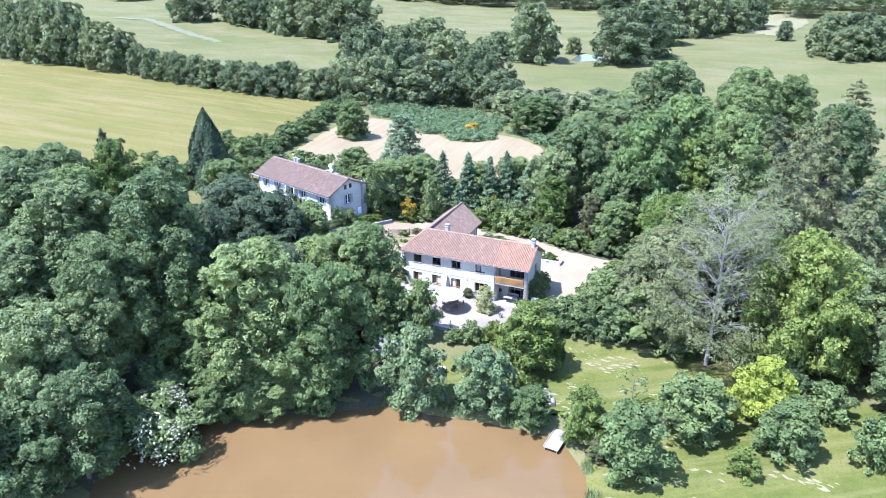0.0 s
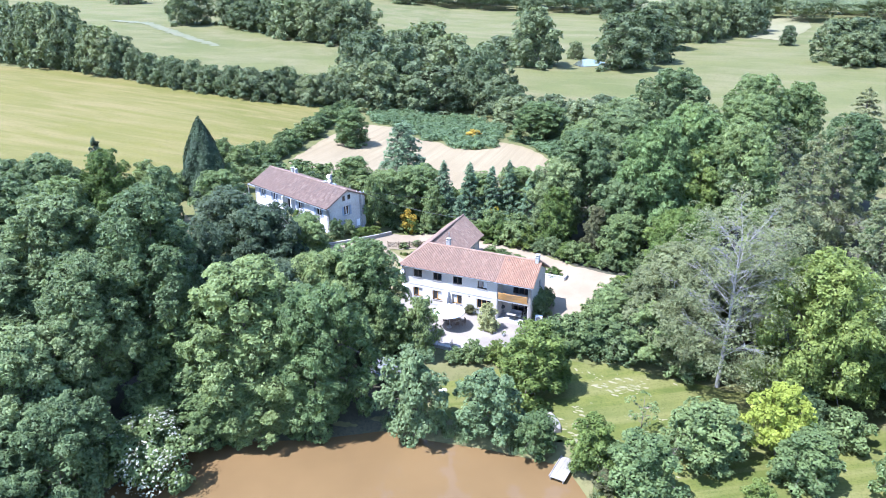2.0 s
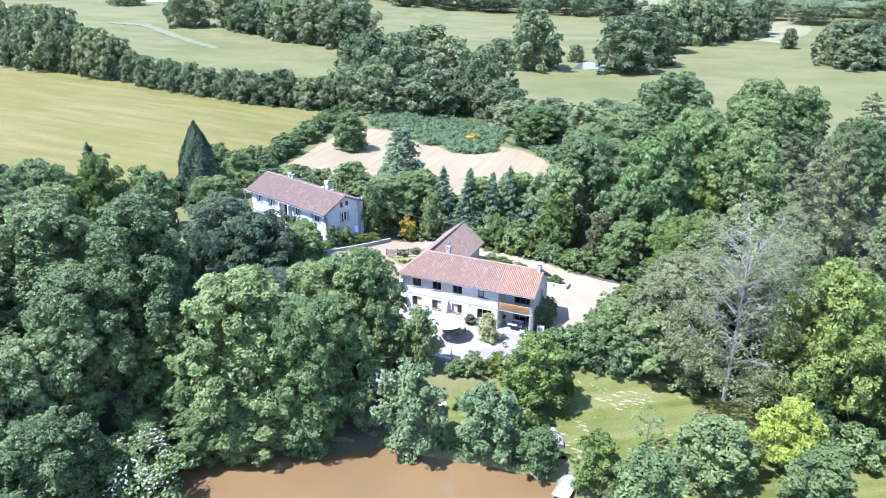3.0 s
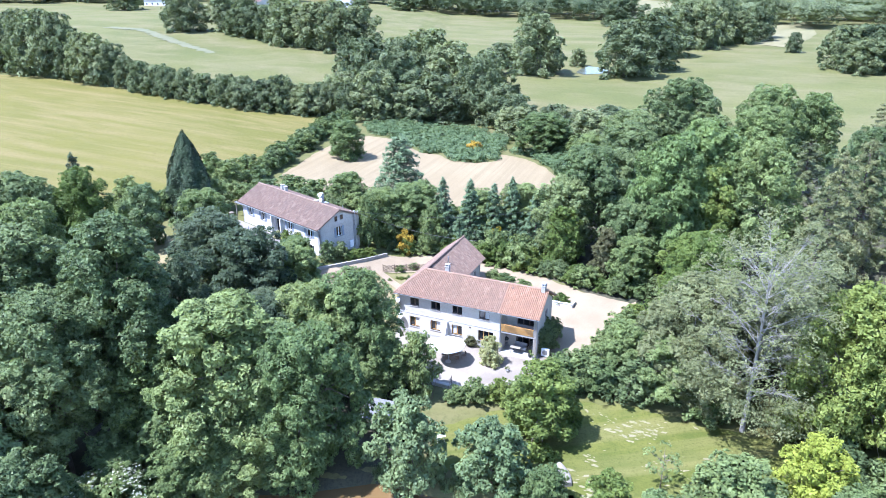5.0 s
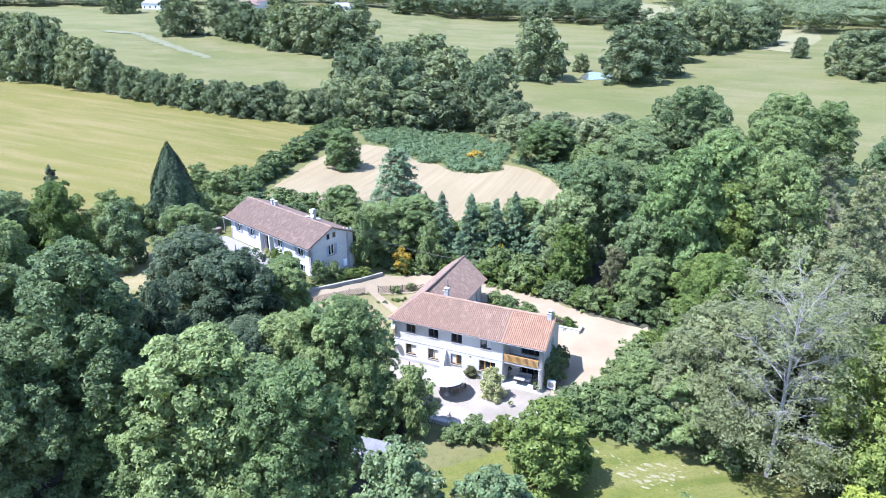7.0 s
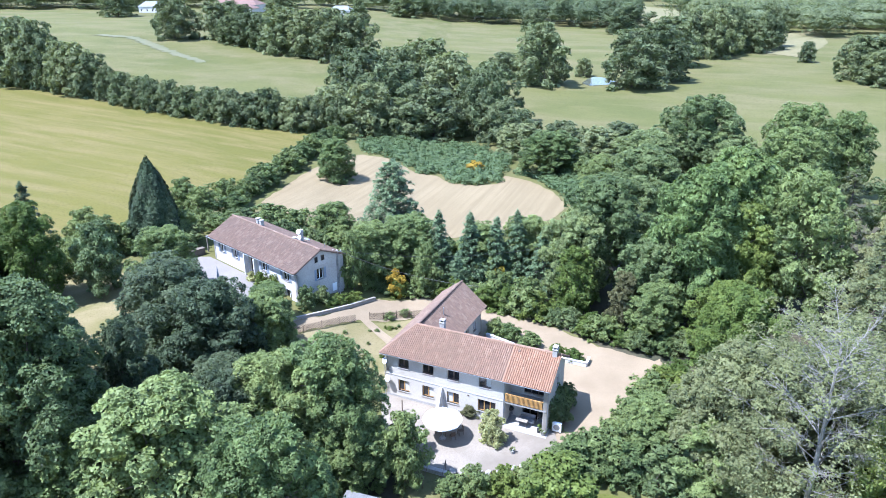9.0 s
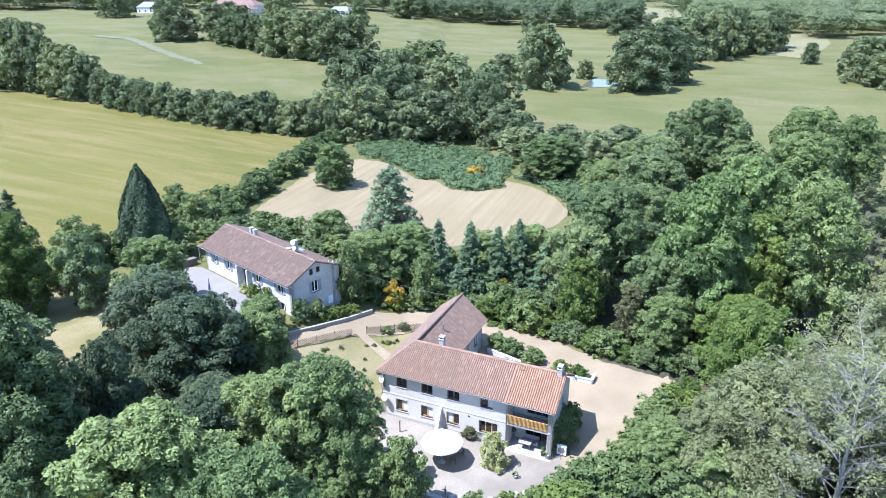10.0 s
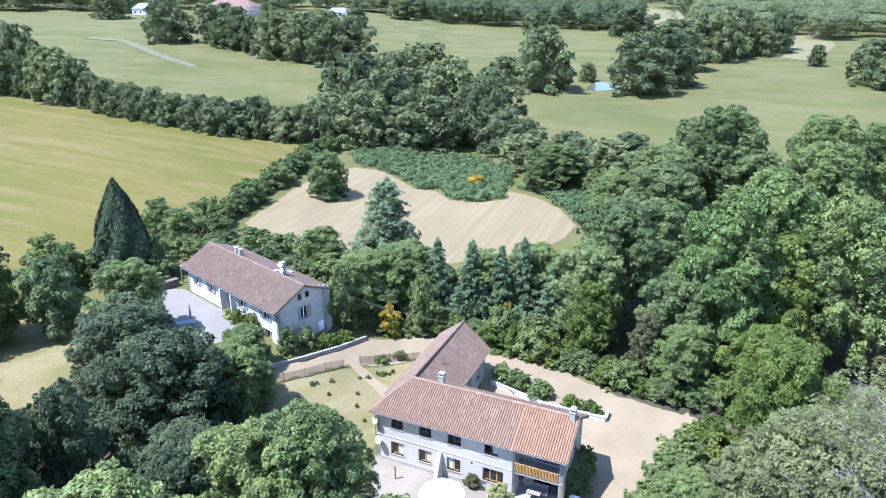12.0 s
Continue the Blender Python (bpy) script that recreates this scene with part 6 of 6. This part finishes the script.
# lattice fence along the road, low walls
def fence_run(pts, group):
    for (ax, ay), (bx, by) in zip(pts, pts[1:]):
        ln = math.hypot(bx - ax, by - ay)
        n = max(1, round(ln / 1.9))
        for k in range(n):
            p, q = k / n, (k + 1) / n
            x0, y0, x1, y1 = ax + (bx - ax) * p, ay + (by - ay) * p, ax + (bx - ax) * q, ay + (by - ay) * q
            z0, z1 = floor_at(x0, y0) + 0.02, floor_at(x1, y1) + 0.02
            f = empty("lattice_fence", pose(x0, y0, z0, 0, 0, math.degrees(math.atan2(y1 - y0, x1 - x0))), "rustic brown crossed-lattice garden fence panel", "fence", group)
            w, dz = math.hypot(x1 - x0, y1 - y0), z1 - z0
            bm = bmesh.new()
            rod(bm, (0, 0, -0.2), (0, 0, 1.1), 0.045, n=6)
            part("post", bm, DARKWOOD, f)
            m_ = 9
            for s in range(-3, m_):
                for way, yo in ((1, 0.025), (-1, -0.025)):
                    a, b = s / m_, (s + 3.6) / m_
                    lo, hi = (a, b) if way > 0 else (b, a)
                    xa, xb = max(0, min(1, a)), max(0, min(1, b))
                    if xb - xa < 0.04:
                        continue
                    za, zb = 0.12 + 0.85 * (xa - a) / (b - a), 0.12 + 0.85 * (xb - a) / (b - a)
                    if way < 0:
                        za, zb = 1.09 - za, 1.09 - zb
                    bm = bmesh.new()
                    rod(bm, (xa * w, yo, za + dz * xa), (xb * w, yo, zb + dz * xb), 0.022, n=4)
                    part("slat", bm, DARKWOOD, f)


fence_run([(-19.6, 94.1), (-15.8, 96.4), (-12.3, 99.6)], "lattice fence")
fence_run([(-10.8, 100.8), (-7.7, 102.5), (-4.4, 103.2)], "lattice fence")


def low_wall(name, pts, w, h, mat, cap, label):
    for (ax, ay), (bx, by) in zip(pts, pts[1:]):
        ln = math.hypot(bx - ax, by - ay)
        za, zb = floor_at(ax, ay), floor_at(bx, by)
        o = empty(name, pose(ax, ay, 0, 0, 0, math.degrees(math.atan2(by - ay, bx - ax))), label, "wall", "low walls")
        for nm, y0, y1, lo, hi, m_ in (("masonry", -w / 2, w / 2, -0.4, h, mat), ("coping", -w / 2 - 0.04, w / 2 + 0.04, h, h + 0.07, cap)):
            bm = bmesh.new()
            vs = [bm.verts.new((x, y, z + q)) for q in (lo, hi) for y in (y0, y1) for x, z in ((-0.02, za), (ln + 0.02, zb))]
            for f in ((0, 2, 3, 1), (4, 5, 7, 6), (0, 1, 5, 4), (2, 6, 7, 3), (0, 4, 6, 2), (1, 3, 7, 5)):
                bm.faces.new([vs[i] for i in f])
            part(nm, bm, m_, o, bevel=0.01)


low_wall("road_wall", [(-22.4, 95.6), (-19.4, 96.8), (-16.4, 99.0), (-13.4, 102.4), (-10.8, 106.2)], 0.24, 0.4, STONE, STONE, "low grey retaining wall along the road")
low_wall("patio_wall", [(-3.0, 75.9), (-0.9, 75.2)], 0.4, 0.35, STONE, STONE, "short stone wall at the patio steps")
low_wall("planter_wall", [(3.4, 98.6), (8.4, 95.1), (14.4, 92.9)], 0.25, 0.5, RENDER_W, RENDER_W, "low white rendered planter wall")
low_wall("planter_wall", [(14.4, 92.9), (14.9, 94.0)], 0.25, 0.5, RENDER_W, RENDER_W, "low white rendered planter wall")
low_wall("terrace_wall", [(-25.2, 100.8), (-23.2, 101.8), (-22.2, 103.2)], 0.3, 0.9, STONE, STONE, "short stone wall at the terrace steps")
low_wall("rock_wall", [(-37.6, 112.4), (-35.6, 114.6)], 0.7, 0.9, BARK, BARK, "dark rough stone bank by the lean-to")


def utility_pole(x, y, h):
    p = empty("utility_pole", pose(x, y, floor_at(x, y) - 0.05), "grey lattice-concrete utility pole at the gable", "pole")
    boxes("shaft", [(-0.14, -0.06, -0.09, 0.09, 0, h), (0.06, 0.14, -0.09, 0.09, 0, h)], CONCRETE, p, bevel=0.01)
    for k in range(int(h / 0.6)):
        boxes("rung", [(-0.06, 0.06, -0.07, 0.07, k * 0.6 + 0.3, k * 0.6 + 0.42)], CONCRETE, p)
    boxes("crossarm", [(-0.6, 0.6, -0.04, 0.04, h - 0.25, h - 0.15)], METAL, p)
    for sx in (-0.5, 0.0, 0.5):
        bm = bmesh.new()
        rod(bm, (sx, 0, h - 0.15), (sx, 0, h + 0.05), 0.035, n=6)
        part("insulator", bm, WHITE, p)


PX, PY = -15.2, 105.4
utility_pole(PX, PY, 6.0)


def cable(a, b, sag, label):
    a, b = Vector(a), Vector(b)
    bm = bmesh.new()
    pts = [a.lerp(b, k / 14) - Vector((0, 0, sag * 4 * (k / 14) * (1 - k / 14))) for k in range(15)]
    for p, q in zip(pts, pts[1:]):
        rod(bm, p, q, 0.018, n=4)
    tagged(new("overhead_cable", done(bm, "overhead_cable", BLACK)), label, "cable", "overhead cables")


top = floor_at(PX, PY) + 5.9
cable((PX, PY, top), (2.4, 101.0, 6.6), 0.8, "black overhead cable from the pole to the wing")
cable((PX + 0.4, PY, top), (12, 112, 7.5), 1.2, "black overhead cable running to the trees")


# terrace of the white house
def closed_parasol(x, y):
    p = empty("closed_parasol", pose(x, y, floor_at(x, y) + 0.06), "closed grey parasol on its base", "parasol")
    bm = bmesh.new()
    rod(bm, (0, 0, 0), (0, 0, 2.5), 0.025, n=6)
    part("pole", bm, METAL, p)
    bm = bmesh.new()
    rod(bm, (0, 0, 1.0), (0, 0, 2.45), 0.16, 0.03, 8)
    part("canopy", bm, BLUEPAINT, p, "folded grey-blue canopy")
    boxes("base", [(-0.3, 0.3, -0.3, 0.3, 0, 0.08)], CONCRETE, p, bevel=0.01)


closed_parasol(-30.2, 104.3)
garden_table(-30.4, 103.2, floor_at(-30.4, 103.2) + 0.06, 20, 1.9, 0.9, BLUEPAINT, "long grey-blue picnic table on the terrace")
plant("bushfresh", -24.9, 104.6, 1.9, 0.9)
plant("bushfresh", -22.9, 102.9, 2.4, 1.0)
plant("pale", -26.4, 106.0, 1.2, 0.8)


# ivy on the east gable
def ivy(m, w, h):
    rng = np.random.default_rng(4)
    lobes = [(x, 0, z, 0.55, 0.5) for x in np.arange(0.3, w, 0.55) for z in np.arange(0.2, h * (1 - 0.3 * abs(x / w - 0.4)), 0.5)]
    t = empty("ivy", m, "dark ivy climbing the sunless gable wall", "climber")
    child("foliage", crown_mesh("foliage", rng, [(a, b, c, d * 1.0, e) for a, b, c, d, e in lobes], 0.1, 4000, LEAF["deep"], 0.4, 0.5), t)


ivy(pose(9.15, 81.9, 0.0, 0, 0, 67.3), 3.6, 3.0)


# pale worn patches on the garden lawn
def worn_patch(k, x, y, r, turn):
    """A ragged streak of scorched grass lying in the lawn."""
    vs = []
    for j in range(13):
        a = j * math.tau / 13
        q = r * rk.uniform(0.55, 1.15)
        u, v = q * math.cos(a), 0.42 * q * math.sin(a)
        px, py = x + u * math.cos(turn) - v * math.sin(turn), y + u * math.sin(turn) + v * math.cos(turn)
        vs.append((px, py, floor_at(px, py) + 0.045))
    return vs + [(x, y, floor_at(x, y) + 0.05)], [(j, (j + 1) % 13, 13) for j in range(13)]


vs_all, fs_all = [], []
for n in range(150):
    cx, cy = rk.uniform(9, 34), rk.uniform(46, 74)
    if noise.noise((cx * 0.12, cy * 0.12, 0)) < rk.uniform(-0.3, 0.15):
        continue
    for k in range(rk.randrange(2, 10)):
        x, y = cx + rk.gauss(0, 0.7), cy + rk.gauss(0, 0.45)
        if signed(LAWN_GARDEN, x, y) > -0.8:
            continue
        v_, f_ = worn_patch(k, x, y, 0.1 + 0.42 * rk.random() ** 2, -0.5 + rk.gauss(0, 0.3))
        fs_all += [tuple(i + len(vs_all) for i in f) for f in f_]
        vs_all += v_
tagged(new("worn_grass_patches", mesh_from("worn_grass_patches", vs_all, fs_all, SCORCHED)), "scattered pale scorched patches in the lawn", "dry grass", kind="stuff")


# far farm buildings
def far_house(x, y, turn, w, d, h, rise, wall_mat, roof_mat, label, wins=4):
    f = empty("far_house", pose(x, y, floor_at(x, y), 0, 0, turn), label, "house")
    boxes("wall", [(0, w, 0, d, -0.5, h)], wall_mat, f)
    bm = bmesh.new()
    o = 0.4
    vs = [bm.verts.new(p) for p in ((-o, -o, h), (w + o, -o, h), (w + o, d + o, h), (-o, d + o, h), (w * 0.2, d / 2, h + rise), (w * 0.8, d / 2, h + rise))]
    for q in ((0, 1, 5, 4), (2, 3, 4, 5), (1, 2, 5), (3, 0, 4), (3, 2, 1, 0)):
        bm.faces.new([vs[i] for i in q])
    part("roof", bm, roof_mat, f)
    for k in range(wins):
        a = w * (k + 0.5) / wins
        w_ = child("window", None, f)
        boxes("pane", [(a - 0.5, a + 0.5, -0.06, -0.02, 1.0, 2.2)], GLASS, w_)
        boxes("window_frame", [(a - 0.58, a + 0.58, -0.03, -0.005, 0.92, 2.28)], WHITE, w_)


PLAINTILE = surface("far_tile_roof", (0.152, 0.092, 0.072), (0.200, 0.124, 0.100), 0.3, 3, 0.9)
FARSLATE = surface("far_slate_roof", (0.16, 0.17, 0.2), (0.22, 0.23, 0.26), 0.3, 3, 0.7)
far_house(-228, 545, -8, 17, 10, 4, 3.5, RENDER_W, FARSLATE, "white far house with grey slate hip roof")
far_house(-178, 548, -6, 34, 18, 5, 4.5, RENDER_GREY, PLAINTILE, "long far barn with red tile roof", 6)
far_house(-166, 530, -6, 24, 12, 3.5, 3, RENDER_GREY, PLAINTILE, "lower far barn with red tile roof", 4)
far_house(-96, 560, -12, 16, 9, 3.5, 3, RENDER_W, FARSLATE, "white far cottage among trees")


# tufts and low plants in the dry garden
for k in range(22):
    f = rk.random()
    if k < 12:
        x, y = -18 + 13 * f, 94.6 + 7.6 * f + rk.uniform(-0.9, -0.2)
    else:
        x, y = rk.uniform(-17, -8), rk.uniform(90, 97)
    plant("bushfresh" if k % 2 else "bush", x, y, rk.uniform(0.25, 0.5), rk.uniform(0.18, 0.34), "low plants in the dry garden")
